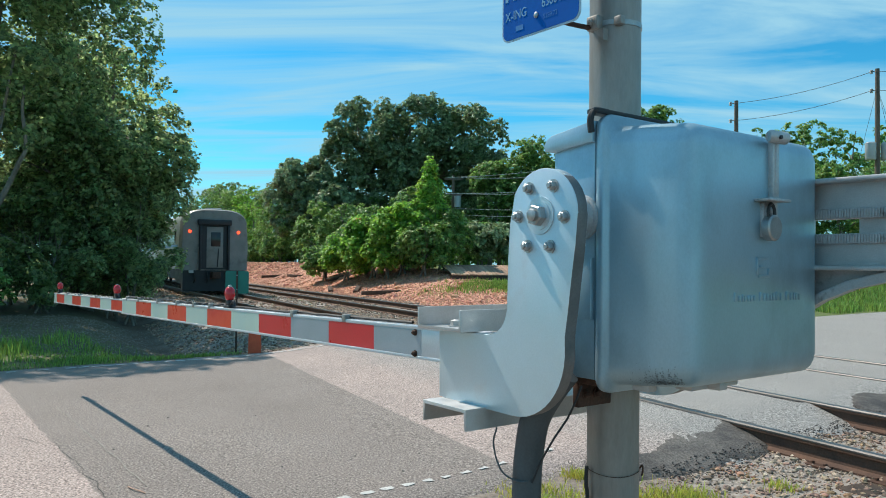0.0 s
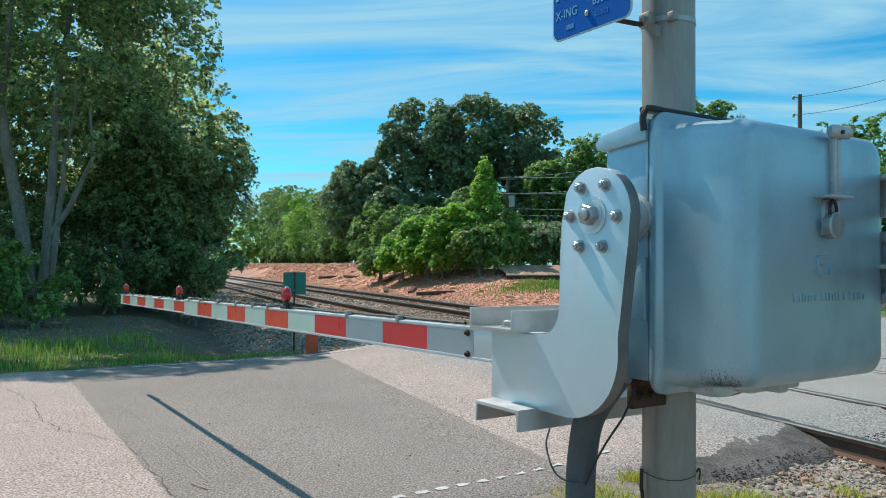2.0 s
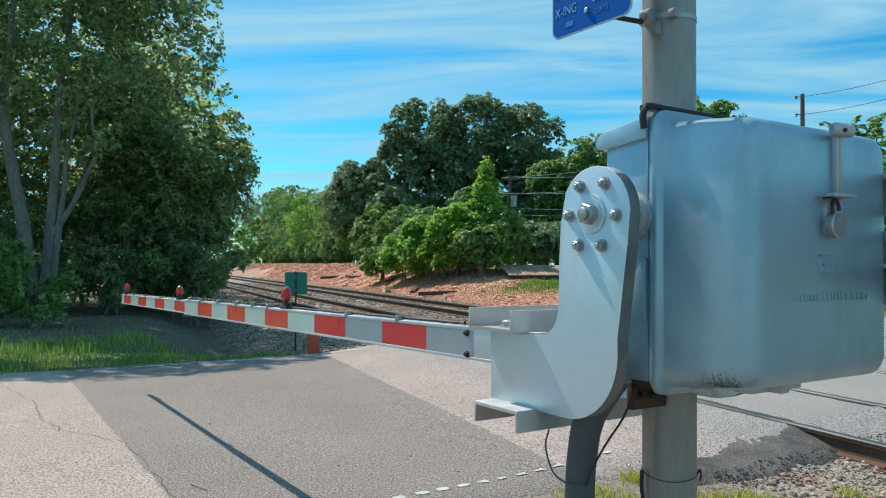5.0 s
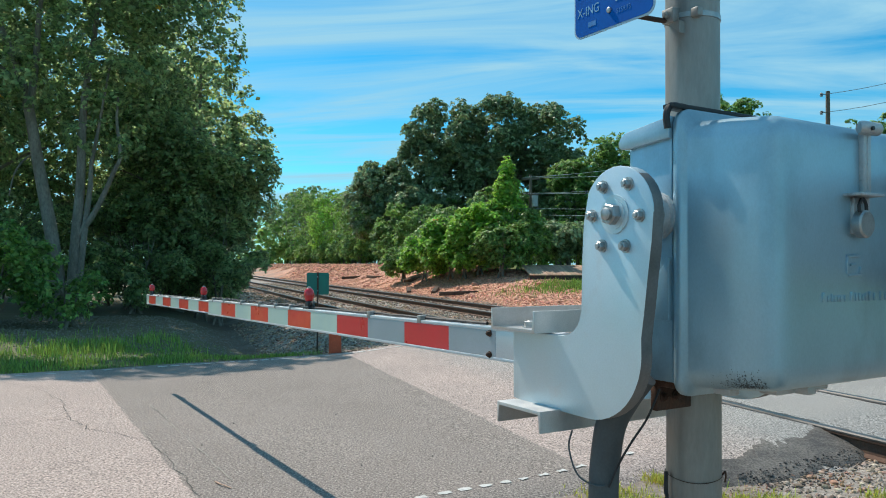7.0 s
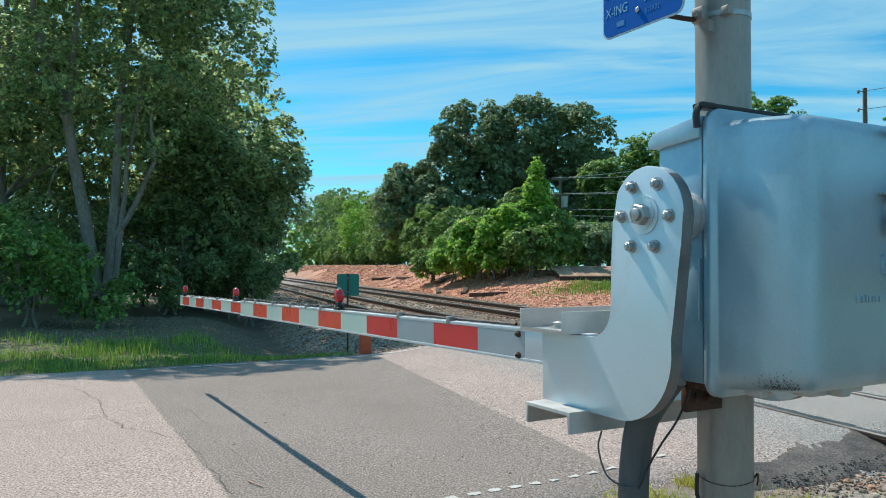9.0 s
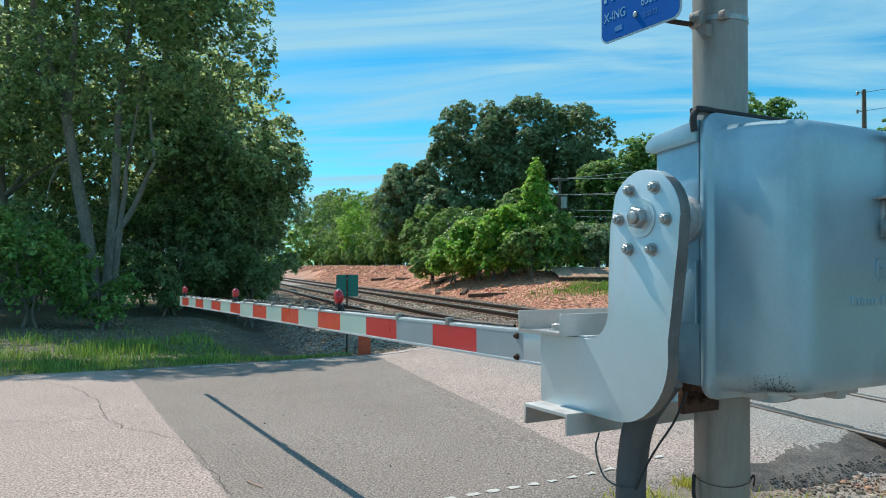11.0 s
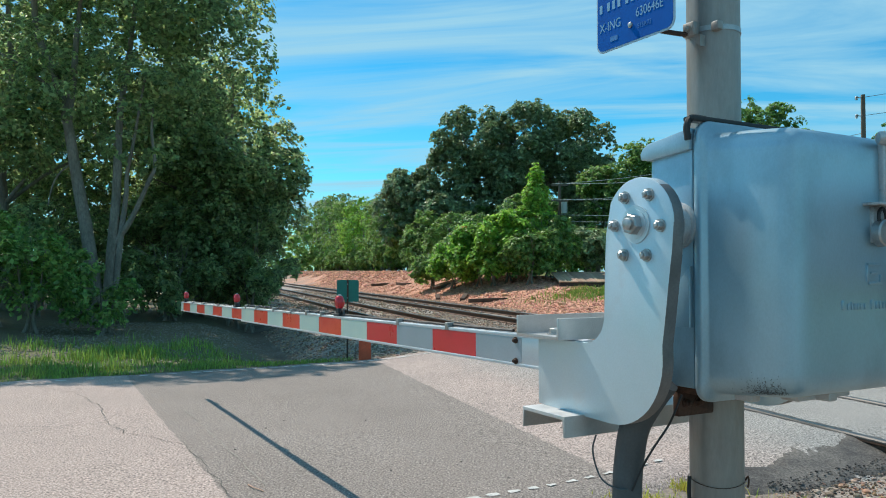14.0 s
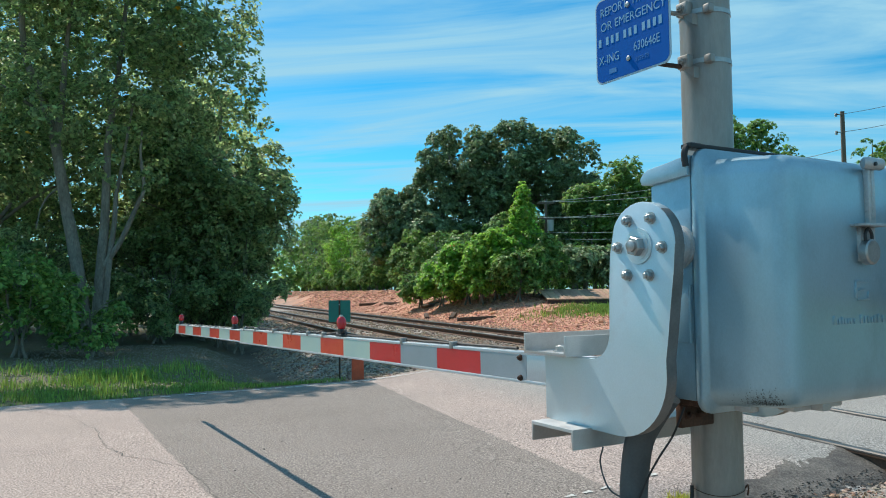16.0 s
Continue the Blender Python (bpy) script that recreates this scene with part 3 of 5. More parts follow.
def build_track(v0, label):
    trk = thing("railway_track", pose(*track_xy(0, v0), 0.08, 0, 0, math.degrees(math.atan2(TRK.y, TRK.x)) - 90), label, "railway track", "railway tracks")
    prof = [(-0.07, 0), (0.07, 0), (0.07, 0.012), (0.016, 0.03), (0.01, 0.06), (0.01, 0.118), (0.035, 0.13), (0.036, 0.158), (0.028, 0.168),
            (-0.028, 0.168), (-0.036, 0.158), (-0.035, 0.13), (-0.01, 0.118), (-0.01, 0.06), (-0.016, 0.03), (-0.07, 0.012)]
    for side in (-0.7525, 0.7525):
        bm = bmesh.new()
        add_prism(bm, prof, -14, 260)
        rail = part("rail", bm, rail_rust, trk, "rusty steel rail", smooth=30, at=pose(side, 0, 0))
        hd = bmesh.new()
        add_prism(hd, [(-0.0375, 0.148), (0.0375, 0.148), (0.0375, 0.160), (0.030, 0.1715), (-0.030, 0.1715), (-0.0375, 0.160)], -14, 260)
        part("rail_head", hd, rail_head, rail, "bright worn running surface", smooth=0)
    tie = bmesh.new()
    add_box(tie, -1.28, 1.28, -0.115, 0.115, -0.16, -0.004, 0.012)
    tie_mesh = to_mesh("tie", tie, tie_wood)
    plate = bmesh.new()
    add_box(plate, -0.17, 0.17, -0.09, 0.09, -0.004, 0.012, 0.003)
    for sx in (-0.11, 0.11):
        for sy in (-0.055, 0.055):
            add_box(plate, sx - 0.014, sx + 0.014, sy - 0.01, sy + 0.01, 0.012, 0.03, 0.003)
    plate_mesh = to_mesh("tie_plate", plate, rust_dark)
    rnd = random.Random(7)
    k = 0
    y = -9.0
    while y < 60:
        x, yy = track_xy(y, v0)
        p = x * RN.x + yy * RN.y
        if not (ROAD_NEAR - 0.9 < p < ROAD_FAR + 0.9):
            t = new("tie", tie_mesh)
            t.parent = trk
            t.matrix_basis = pose(rnd.uniform(-0.05, 0.05), y, rnd.uniform(-0.012, 0.006), 0, 0, rnd.uniform(-1.5, 1.5))
            if y < 24:
                for side in (-0.7525, 0.7525):
                    q = new("tie_plate", plate_mesh)
                    q.parent = trk
                    q.matrix_basis = pose(side, y, 0.001)
        y += 0.52
    return trk


build_track(6.1, "rusty railway track with wooden ties in ballast")
build_track(9.75, "second rusty railway track beside the clay bank")

# ---------------------------------------------------------------- crossing gate
GATE = pose(0.268, 2.24, 1.742, 0, 0, -52.7)   # x away from the gate's tip, y through the mechanism, z up; origin on the pivot
GROUND_L = -1.65                               # the ground below the pivot
MAST_X, MAST_Y, MAST_R = -0.078, 0.418, 0.084


def gate_at(x, y, z):
    return GATE @ pose(x, y, z)


def j_outline():
    out = arc(0.010, 0.0, 0.136, 150, 0, 14)
    out += [(0.137, -0.09), (0.124, -0.18), (0.112, -0.27), (0.101, -0.34)]
    out += arc(-0.105, -0.385, 0.207, 5, -90, 12)
    out += [(-0.30, -0.590), (-0.472, -0.584), (-0.474, -0.362), (-0.222, -0.360)]
    out += arc(-0.222, -0.275, 0.085, -90, -2, 8)[1:]
    out += [(-0.133, -0.12), (-0.1265, -0.02)]
    return out


def build_gate_arm():
    g = thing("crossing_gate", GATE, "lowered railway crossing gate with red and white striped arm", "crossing gate")
    for y0, lab in ((0.0, "polished aluminium J-shaped support plate"), (0.66, "far J-shaped support plate")):
        bm = bmesh.new()
        add_prism(bm, j_outline(), y0 + 0.001, y0 + 0.043, 0.0025)
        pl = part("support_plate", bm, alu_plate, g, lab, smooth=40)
        pl.data.materials.append(edge_shade)
        # rim faces turned right or down take a darker colour to stand for shade
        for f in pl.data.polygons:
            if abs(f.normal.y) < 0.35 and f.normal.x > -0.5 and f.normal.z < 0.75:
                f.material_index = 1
    bolts = [(-0.043, 0.081), (0.055, 0.082), (-0.088, 0.0), (0.098, -0.008), (-0.048, -0.088), (0.044, -0.090)]
    for x, z in bolts:
        part("bolt", hex_bolt(bmesh.new(), x, 0.001, z, (0, -1, 0), 0.0140, 0.013, 0.009), zinc, g)
    ring = bmesh.new()
    add_tube(ring, [(0.002, 0.001, 0), (0.002, -0.003, 0)], 0.055, 28)
    add_tube(ring, [(0.002, -0.003, 0), (0.002, -0.005, 0)], 0.042, 28)
    hub = part("pivot_washer", ring, alu_plate, g)
    nut = bmesh.new()
    add_tube(nut, [(0.002, -0.004, 0), (0.002, -0.026, 0), (0.002, -0.029, 0)], [0.031, 0.031, 0.027], 6)
    add_tube(nut, [(0.002, -0.026, 0), (0.002, -0.036, 0), (0.002, -0.038, 0)], [0.018, 0.018, 0.015], 14)
    part("pivot_nut", nut, zinc, hub, "large hexagonal nut on the pivot shaft")
    # channels that join the two plates
    def channel(name, x0, x1, y0, y1, web, tip, lab):
        t = 0.009
        s = 1 if tip > web else -1
        prof = [(x0, web), (x1, web), (x1, tip), (x1 - t, tip), (x1 - t, web + s * t), (x0 + t, web + s * t), (x0 + t, tip), (x0, tip)]
        return part(name, add_prism(bmesh.new(), prof, y0, y1, 0.002), alu_channel, g, lab, smooth=30)
    up = channel("upper_channel", -0.535, -0.300, -0.047, 0.69, -0.358, -0.288, "aluminium channel on edge, open at the top")
    part("bolt", hex_bolt(bmesh.new(), -0.42, 0.03, -0.349, (0, 0, 1), 0.02, 0.014, 0.006), zinc, up)
    part("bolt", hex_bolt(bmesh.new(), -0.42, 0.25, -0.349, (0, 0, 1), 0.02, 0.014, 0.006), zinc, up)
    channel("lower_channel", -0.455, -0.232, -0.078, 0.69, -0.586, -0.652, "aluminium channel turned downwards")

    # the arm droops a little towards its tip
    tilt = pose(-0.80, 0.237, -0.457, 0, -0.95, 0)

    def section(name, x0, x1, y0, y1, hh, lab):
        prof = [(x0, -hh), (x1, -hh), (x1, hh), (x0, hh)]
        bm = add_prism(bmesh.new(), prof, y0, y1, 0.004)
        for z in (hh - 0.006, -hh + 0.006):
            add_box(bm, x0, x1, y0 - 0.003, y0 + 0.002, z - 0.006, z + 0.006, 0.0015)
        return part(name, bm, arm_alu, g, lab, smooth=30, at=tilt)
    root = section("inner_arm_section", -4.55, 0.40, 0.0, 0.05, 0.066, "aluminium gate arm section with reflective stripes")
    tip = section("outer_arm_section", -7.52, -4.50, 0.006, 0.044, 0.058, "slimmer outer gate arm section with reflective stripes")
    s0 = -0.46
    for k in range(-1, 18):
        x1, x0 = s0 - 0.406 * k, s0 - 0.406 * (k + 1)
        inner = k < 10
        if k == -1:
            x1, m = s0 + 0.355, silver_sheet
        elif k == 17:
            x0, m = -7.50, white_sheet
        elif k % 2 == 0:
            m = red_sheet if k < 3 else orange_sheet
        else:
            m = silver_sheet if k < 2 else white_sheet
        hh, y = (0.052, -0.0015) if inner else (0.046, 0.0045)
        part("stripe", boxm(x0 + 0.0005, x1 - 0.0005, y, y + 0.004, -hh, hh), m, root if inner else tip, "", smooth=0)
    # bolts through the root, with a dented spot beside them
    for z in (0.040, -0.045):
        part("bolt", hex_bolt(bmesh.new(), -0.145, -0.001, z, (0, -1, 0), 0.010, 0.009, 0.008), rust_dark, root, "dark rusty bolt")
    # lamps on top
    def arm_lamp(parent, x, top, s):
        b = bmesh.new()
        add_box(b, x - 0.05 * s, x + 0.05 * s, 0.002, 0.05, top, top + 0.018 * s, 0.004)
        add_box(b, x - 0.024 * s, x + 0.03 * s, 0.006, 0.048, top + 0.016 * s, top + 0.05 * s, 0.006)
        add_tube(b, bend([(x + 0.03 * s, 0.02, top + 0.02), (x + 0.075 * s, 0.02, top + 0.045 * s), (x + 0.10 * s, 0.02, top + 0.012)], 4), 0.007, 6)
        base = part("gate_lamp", b, black_plastic, parent, "red gate lamp on a black bracket")
        l = bmesh.new()
        c = Vector((x, 0.026, top + 0.088 * s))
        ring = [(-0.030, 0.012), (-0.027, 0.026), (-0.016, 0.037), (0.0, 0.041), (0.016, 0.037), (0.027, 0.026), (0.030, 0.012)]
        add_loft(l, [[c + Vector((r * 0.86 * s * math.cos(a), y, r * 1.18 * s * math.sin(a))) for a in (2 * math.pi * k / 20 for k in range(20))] for y, r in ring])
        part("lens", l, lamp_red, base, "red lens on both sides")
        h = bmesh.new()
        add_tube(h, [c + Vector((-0.012 * s, 0, 0.044 * s)), c + Vector((0.012 * s, 0, 0.046 * s))], 0.010 * s, 8)
        part("cap", h, zinc, base)
    arm_lamp(root, -2.18, 0.066, 1.0)
    arm_lamp(tip, -4.82, 0.058, 0.92)
    arm_lamp(tip, -7.30, 0.058, 0.92)
    # cable along the top edge, held by clips
    rnd = random.Random(11)
    run = [(-0.75 + 0.35, 0.03, 0.074)]
    x = -0.2
    while x > -4.45:
        wild = 0.010 if x < -2.2 else 0.003
        run.append((x, 0.025 + rnd.uniform(-wild, wild), 0.074 + rnd.uniform(0, wild * 1.5)))
        x -= 0.045 if x < -2.2 else 0.12
    part("lamp_cable", tubem(run, 0.007, 6), black_rubber, root, "black cable along the top of the arm")
    part("lamp_cable", tubem([(-0.05 * k - 4.85, 0.025 + 0.004 * math.sin(k), 0.066 + 0.003 * math.cos(k * 1.7)) for k in range(49)], 0.005, 6), zinc, tip, "thin wire to the tip lamp")
    for x in (-0.72, -1.26, -2.45, -2.75, -3.1, -3.55, -4.05, -4.4):
        part("cable_clip", boxm(x - 0.016, x + 0.016, -0.006, 0.03, 0.052, 0.088, 0.003), galv, root)
    for x in (-5.5, -6.2, -6.8):
        part("cable_clip", boxm(x - 0.014, x + 0.014, -0.002, 0.03, 0.046, 0.074, 0.003), galv, tip)

    # counterweight arm on the far side
    cw = bmesh.new()
    Y0, Y1 = 0.905, 0.925
    add_box(cw, -0.10, 1.15, Y0, Y1, 0.012, 0.128)
    add_box(cw, -0.10, 0.335, Y0, Y1, -0.034, 0.012)
    add_box(cw, 0.475, 1.15, Y0 + 0.012, Y1 + 0.02, -0.034, 0.012)
    add_box(cw, -0.10, 1.15, Y0, Y1, -0.135, -0.034)
    add_box(cw, -0.12, 1.17, Y0 - 0.05, Y1 + 0.03, 0.124, 0.140, 0.005)
    add_box(cw, -0.12, 1.17, Y0 - 0.06, Y1 + 0.03, -0.150, -0.134, 0.005)
    arm = part("counterweight_arm", cw, alu_channel, g, "cast counterweight arm with ribbed rails and a slot", smooth=30)
    for z0, z1 in ((0.012, 0.045), (-0.066, -0.034)):
        rib = boxm(-0.10, 1.15, Y0 - 0.014, Y0 - 0.0015, z0, z1, 0.003)
        for k in range(150):
            x = -0.095 + k * 0.0083
            add_box(rib, x, x + 0.0045, Y0 - 0.018, Y0 - 0.013, z0 + 0.003, z1 - 0.003)
        part("ribbed_rail", rib, alu_grimy, arm)
    br = bmesh.new()
    curve = [(0.20, -0.36), (0.30, -0.30), (0.38, -0.245), (0.47, -0.205), (0.58, -0.180), (0.72, -0.168), (1.15, -0.165)]
    add_prism(br, [(1.15, -0.149), (0.20, -0.149), *curve][::-1], Y0 + 0.012, Y1, 0.0)
    add_prism(br, [*curve, *[(x, z + 0.03) for x, z in curve[::-1]]], Y0 - 0.035, Y0 + 0.011, 0.003)
    part("curved_brace", br, alu_grimy, arm, "curved brace under the counterweight arm")
    return g


def build_mast():
    m = thing("signal_mast", gate_at(MAST_X, MAST_Y, 0), "galvanised steel signal mast with steel bands", "signal mast")
    part("pole", tubem([(0, 0, GROUND_L - 0.1), (0, 0, 3.4)], MAST_R, 40), galv, m, smooth=50)
    for z in (0.640, 0.812):
        b = bmesh.new()
        add_tube(b, [(0, 0, z - 0.008), (0, 0, z + 0.008)], MAST_R + 0.0025, 40)
        band = part("band", b, zinc, m, "bright steel band", smooth=50)
        part("buckle", boxm(0.055, 0.085, -0.075, -0.050, z - 0.014, z + 0.014, 0.004, ), galv, band)
    w = bmesh.new()
    pts = [(math.cos(a) * (MAST_R + 0.003), math.sin(a) * (MAST_R + 0.003), -0.805 + 0.006 * math.sin(a * 2)) for a in (2 * math.pi * k / 30 for k in range(31))]
    add_tube(w, pts, 0.0011, 6)
    add_tube(w, bend([(0.062, 0.060, -0.80), (0.078, 0.052, -0.785), (0.082, 0.05, -0.80), (0.072, 0.058, -0.82)], 4), 0.003, 6)
    part("tie_wire", w, rust_dark, m, "dark tie wire twisted round the pole")
    part("cable", tubem(bend([(-0.03, -0.092, -0.79), (-0.03, -0.094, -0.85), (-0.025, -0.092, -0.95), (-0.02, -0.095, GROUND_L)], 5), 0.006, 8), black_rubber, m, "black cable down the pole")
    return m


def build_mechanism():
    m = thing("gate_mechanism", GATE, "silver-painted cast gate mechanism housing clamped to a mast", "gate mechanism")
    # housing in two cheeks round the mast
    for y0, y1 in ((0.165, 0.325), (0.515, 0.80)):
        bm = bmesh.new()
        add_prism(bm, [(0.062, 0.262), (-0.105, 0.205), (-0.10, 0.05), (-0.072, -0.15), (-0.048, -0.478), (0.062, -0.478)], y0, y1, 0.006)
        body = part("housing_cheek", bm, alu_cast, m, "cast housing side", smooth=35)
        lip = bmesh.new()
        add_prism(lip, [(0.063, 0.285), (-0.105, 0.262), (-0.128, 0.250), (-0.140, 0.232), (-0.135, 0.214), (-0.10, 0.208), (0.063, 0.222)], y0 - 0.014, y1 + 0.006, 0.006)
        part("rain_lip", lip, alu_cast, body, smooth=40)
    w = bmesh.new()
    add_box(w, 0.02, 0.064, 0.32, 0.52, -0.48, 0.26)
    part("back_web", w, alu_grimy, m)
    gus = bmesh.new()
    add_prism(gus, [(0.06, -0.12), (0.0, -0.19), (-0.02, -0.30), (0.06, -0.30)], 0.150, 0.166, 0.004)
    part("housing_rib", gus, alu_cast, m)
    hub = bmesh.new()
    add_tube(hub, [(0.008, 0.049, 0), (0.008, 0.125, 0), (0.008, 0.127, 0), (0.008, 0.150, 0), (0.008, 0.152, 0), (0.008, 0.167, 0)], [0.05, 0.05, 0.062, 0.062, 0.07, 0.07], 32)
    part("shaft_hub", hub, alu_grimy, m, "weathered bearing hub behind the support plate", smooth=40)
    shaft = bmesh.new()
    add_tube(shaft, [(0.0, 0.80, 0), (0.0, 0.94, 0)], 0.05, 20)
    part("far_shaft", shaft, zinc, m)
    # cover with its flange
    bm = bmesh.new()
    def ring(x, y0, y1, z0, z1, r):
        return [Vector((x, y + 0.014, z)) for y, z in round_rect(y0, y1, z0, z1, r)]
    add_loft(bm, [ring(0.066, 0.152, 0.885, -0.512, 0.302, 0.045), ring(0.070, 0.148, 0.889, -0.516, 0.306, 0.05), ring(0.088, 0.148, 0.889, -0.516, 0.306, 0.05),
                  ring(0.096, 0.153, 0.884, -0.508, 0.298, 0.05), ring(0.100, 0.163, 0.876, -0.496, 0.278, 0.06), ring(0.108, 0.167, 0.872, -0.492, 0.270, 0.06),
                  ring(0.22, 0.170, 0.870, -0.482, 0.262, 0.06), ring(0.325, 0.174, 0.866, -0.472, 0.252, 0.06), ring(0.345, 0.178, 0.862, -0.467, 0.247, 0.058),
                  ring(0.360, 0.188, 0.852, -0.457, 0.237, 0.052), ring(0.369, 0.203, 0.838, -0.443, 0.223, 0.04), ring(0.373, 0.224, 0.818, -0.424, 0.203, 0.03), ring(0.374, 0.25, 0.79, -0.40, 0.18, 0.025)])
    cover = part("cover", bm, alu_cast, m, "large drafted cover door with rounded corners", smooth=60)
    rnd = random.Random(4)
    gr = bmesh.new()
    for k in range(900):
        x = 0.285 + rnd.gauss(0, 0.040)
        f = (x - 0.22) / 0.105
        y0, z0, rc = 0.184 + 0.004 * f, -0.482 + 0.010 * f, 0.06
        a = abs(rnd.gauss(0, 0.34)) * (0.7 + 0.6 * math.sin(x * 160) ** 2)
        if x > 0.342 or a < 0.12 * rnd.random():
            continue
        a = 1.05 - a
        ca, sa = (math.cos(a), math.sin(a)) if a > 0 else (1.0, a)
        c = Vector((x, y0 + rc - (rc + 0.0008) * ca, z0 + rc - (rc + 0.0008) * sa))
        u = Vector((0, -max(sa, 0), ca)).normalized() if a > 0 else Vector((0, 0, 1))
        r = rnd.uniform(0.0004, 0.0017)
        gr.faces.new([gr.verts.new(c + Vector((r * math.cos(q) * rnd.uniform(.6, 1.3), 0, 0)) - u * r * math.sin(q)) for q in (0, 1.25, 2.5, 3.75, 5.0)])
    spots = part("grime_spot", gr, grime_dark, cover, smooth=0)
    tagged(spots, "dark lichen spots along the lower edge", kind="stuff")
    gk = bmesh.new()
    add_box(gk, 0.036, 0.080, 0.155, 0.87, 0.306, 0.322, 0.005)
    add_tube(gk, bend([(0.06, 0.15, 0.25), (0.058, 0.148, 0.29), (0.06, 0.165, 0.316), (0.06, 0.22, 0.318)], 4), 0.010, 8)
    part("gasket", gk, black_rubber, m, "black rubber gasket along the top seam")
    for y0, y1, x0, x1 in ((0.24, 0.28, 0.14, 0.2), (0.36, 0.60, 0.20, 0.26), (0.44, 0.48, 0.22, 0.30)):
        part("hinge_lug", boxm(x0, x1, y0, y1, -0.503, -0.470, 0.006), alu_grimy, cover, "grimy lug under the cover")
    # latch with padlock
    F = 0.374
    lt = bmesh.new()
    add_box(lt, F - 0.004, F + 0.016, 0.566, 0.602, 0.05, 0.238, 0.005)
    add_box(lt, F + 0.012, F + 0.019, 0.578, 0.587, 0.07, 0.22, 0.002)
    latch = part("latch_bar", lt, alu_grimy, cover, "upright cast latch bar")
    part("latch_barrel", tubem([(F + 0.014, 0.545, 0.240), (F + 0.018, 0.55, 0.240), (F + 0.022, 0.618, 0.240), (F + 0.02, 0.625, 0.240)], [0.016, 0.019, 0.019, 0.014], 16), alu_grimy, latch, "round latch barrel")
    part("latch_pin", tubem([(F + 0.03, 0.566, 0.236), (F + 0.043, 0.566, 0.236)], 0.006, 8), black_plastic, latch)
    part("latch_shelf", boxm(F - 0.004, F + 0.05, 0.490, 0.606, 0.048, 0.056, 0.002), alu_grimy, latch)
    part("hasp", boxm(F - 0.004, F + 0.012, 0.522, 0.60, -0.055, 0.048, 0.004), alu_grimy, latch)
    sh = bmesh.new()
    add_tube(sh, bend([(F + 0.022, 0.530, 0.0), (F + 0.022, 0.529, 0.026), (F + 0.022, 0.545, 0.042), (F + 0.022, 0.561, 0.026), (F + 0.022, 0.562, 0.0)], 5), 0.005, 8)
    lock = part("padlock", tubem([(F + 0.008, 0.546, -0.028), (F + 0.011, 0.546, -0.028), (F + 0.032, 0.546, -0.028), (F + 0.036, 0.546, -0.028)], [0.034, 0.038, 0.038, 0.033], 28), zinc, cover, "round steel padlock")
    part("shackle", sh, black_plastic, lock)
    # raised emblem and a raised line of lettering too blurred to read, as bars
    em = bmesh.new()
    for y0, y1, z0, z1 in ((0.535, 0.60, -0.120, -0.112), (0.535, 0.543, -0.165, -0.112), (0.545, 0.605, -0.172, -0.164), (0.597, 0.605, -0.164, -0.145), (0.553, 0.585, -0.143, -0.136)):
        add_box(em, F - 0.004, F + 0.005, y0 - 0.035, y1 - 0.035, z0, z1, 0.0015)
    part("emblem", em, alu_cast, cover, "raised cast emblem")
    y = 0.388
    for wd in (0.030, 0.021, 0.014, 0.022, 0.014, 0.024, 0.022, 0.0, 0.028, 0.020, 0.022, 0.018, 0.022, 0.032, 0.022, 0.0, 0.030, 0.024, 0.016, 0.022, 0.008):
        if wd:
            tall = 0.026 if wd >= 0.028 else rnd.choice((0.017, 0.017, 0.022))
            part("letter_bar", boxm(F - 0.004, F + 0.004, y, y + wd * 0.45, -0.240, -0.240 + tall, 0.0015), alu_cast, cover)
        y += wd * 0.80 if wd else 0.014
    # clamp bracket and wiring under the housing
    bk = bmesh.new()
    add_box(bk, -0.05, 0.05, 0.19, 0.30, -0.500, -0.478, 0.004)
    add_box(bk, -0.045, -0.02, 0.19, 0.34, -0.575, -0.500, 0.004)
    hex_bolt(bk, -0.02, 0.22, -0.535, (1, 0, 0), 0.012, 0.010, 0.008)
    hex_bolt(bk, -0.02, 0.27, -0.535, (1, 0, 0), 0.012, 0.010, 0.008)
    part("clamp_bracket", bk, rust_dark, m, "rusty bracket with two bolts")
    return m


def build_conduit():
    c = thing("conduit", GATE, "thick dark grey conduit and thin cables below the mechanism", "conduit")
    part("sleeve", tubem(bend([(-0.02, 0.13, -0.46), (-0.07, 0.115, -0.53), (-0.112, 0.10, -0.61), (-0.138, 0.10, -0.71), (-0.150, 0.10, -0.85), (-0.150, 0.10, -1.2), (-0.145, 0.10, GROUND_L - 0.03)], 6), 0.0455, 20), conduit_grey, c, smooth=60)
    part("thin_cable", tubem(bend([(0.02, 0.16, -0.50), (0.0, 0.13, -0.585), (-0.035, 0.10, -0.66), (-0.075, 0.09, -0.73), (-0.10, 0.075, -0.80)], 6), 0.0033, 8), black_rubber, c, "thin black cable")
    part("thin_cable", tubem(bend([(-0.20, 0.02, -0.645), (-0.215, 0.02, -0.70), (-0.19, 0.03, -0.775), (-0.14, 0.05, -0.80), (-0.10, 0.06, -0.795)], 6), 0.0028, 8), conduit_grey, c, "thin grey cable")
    return c


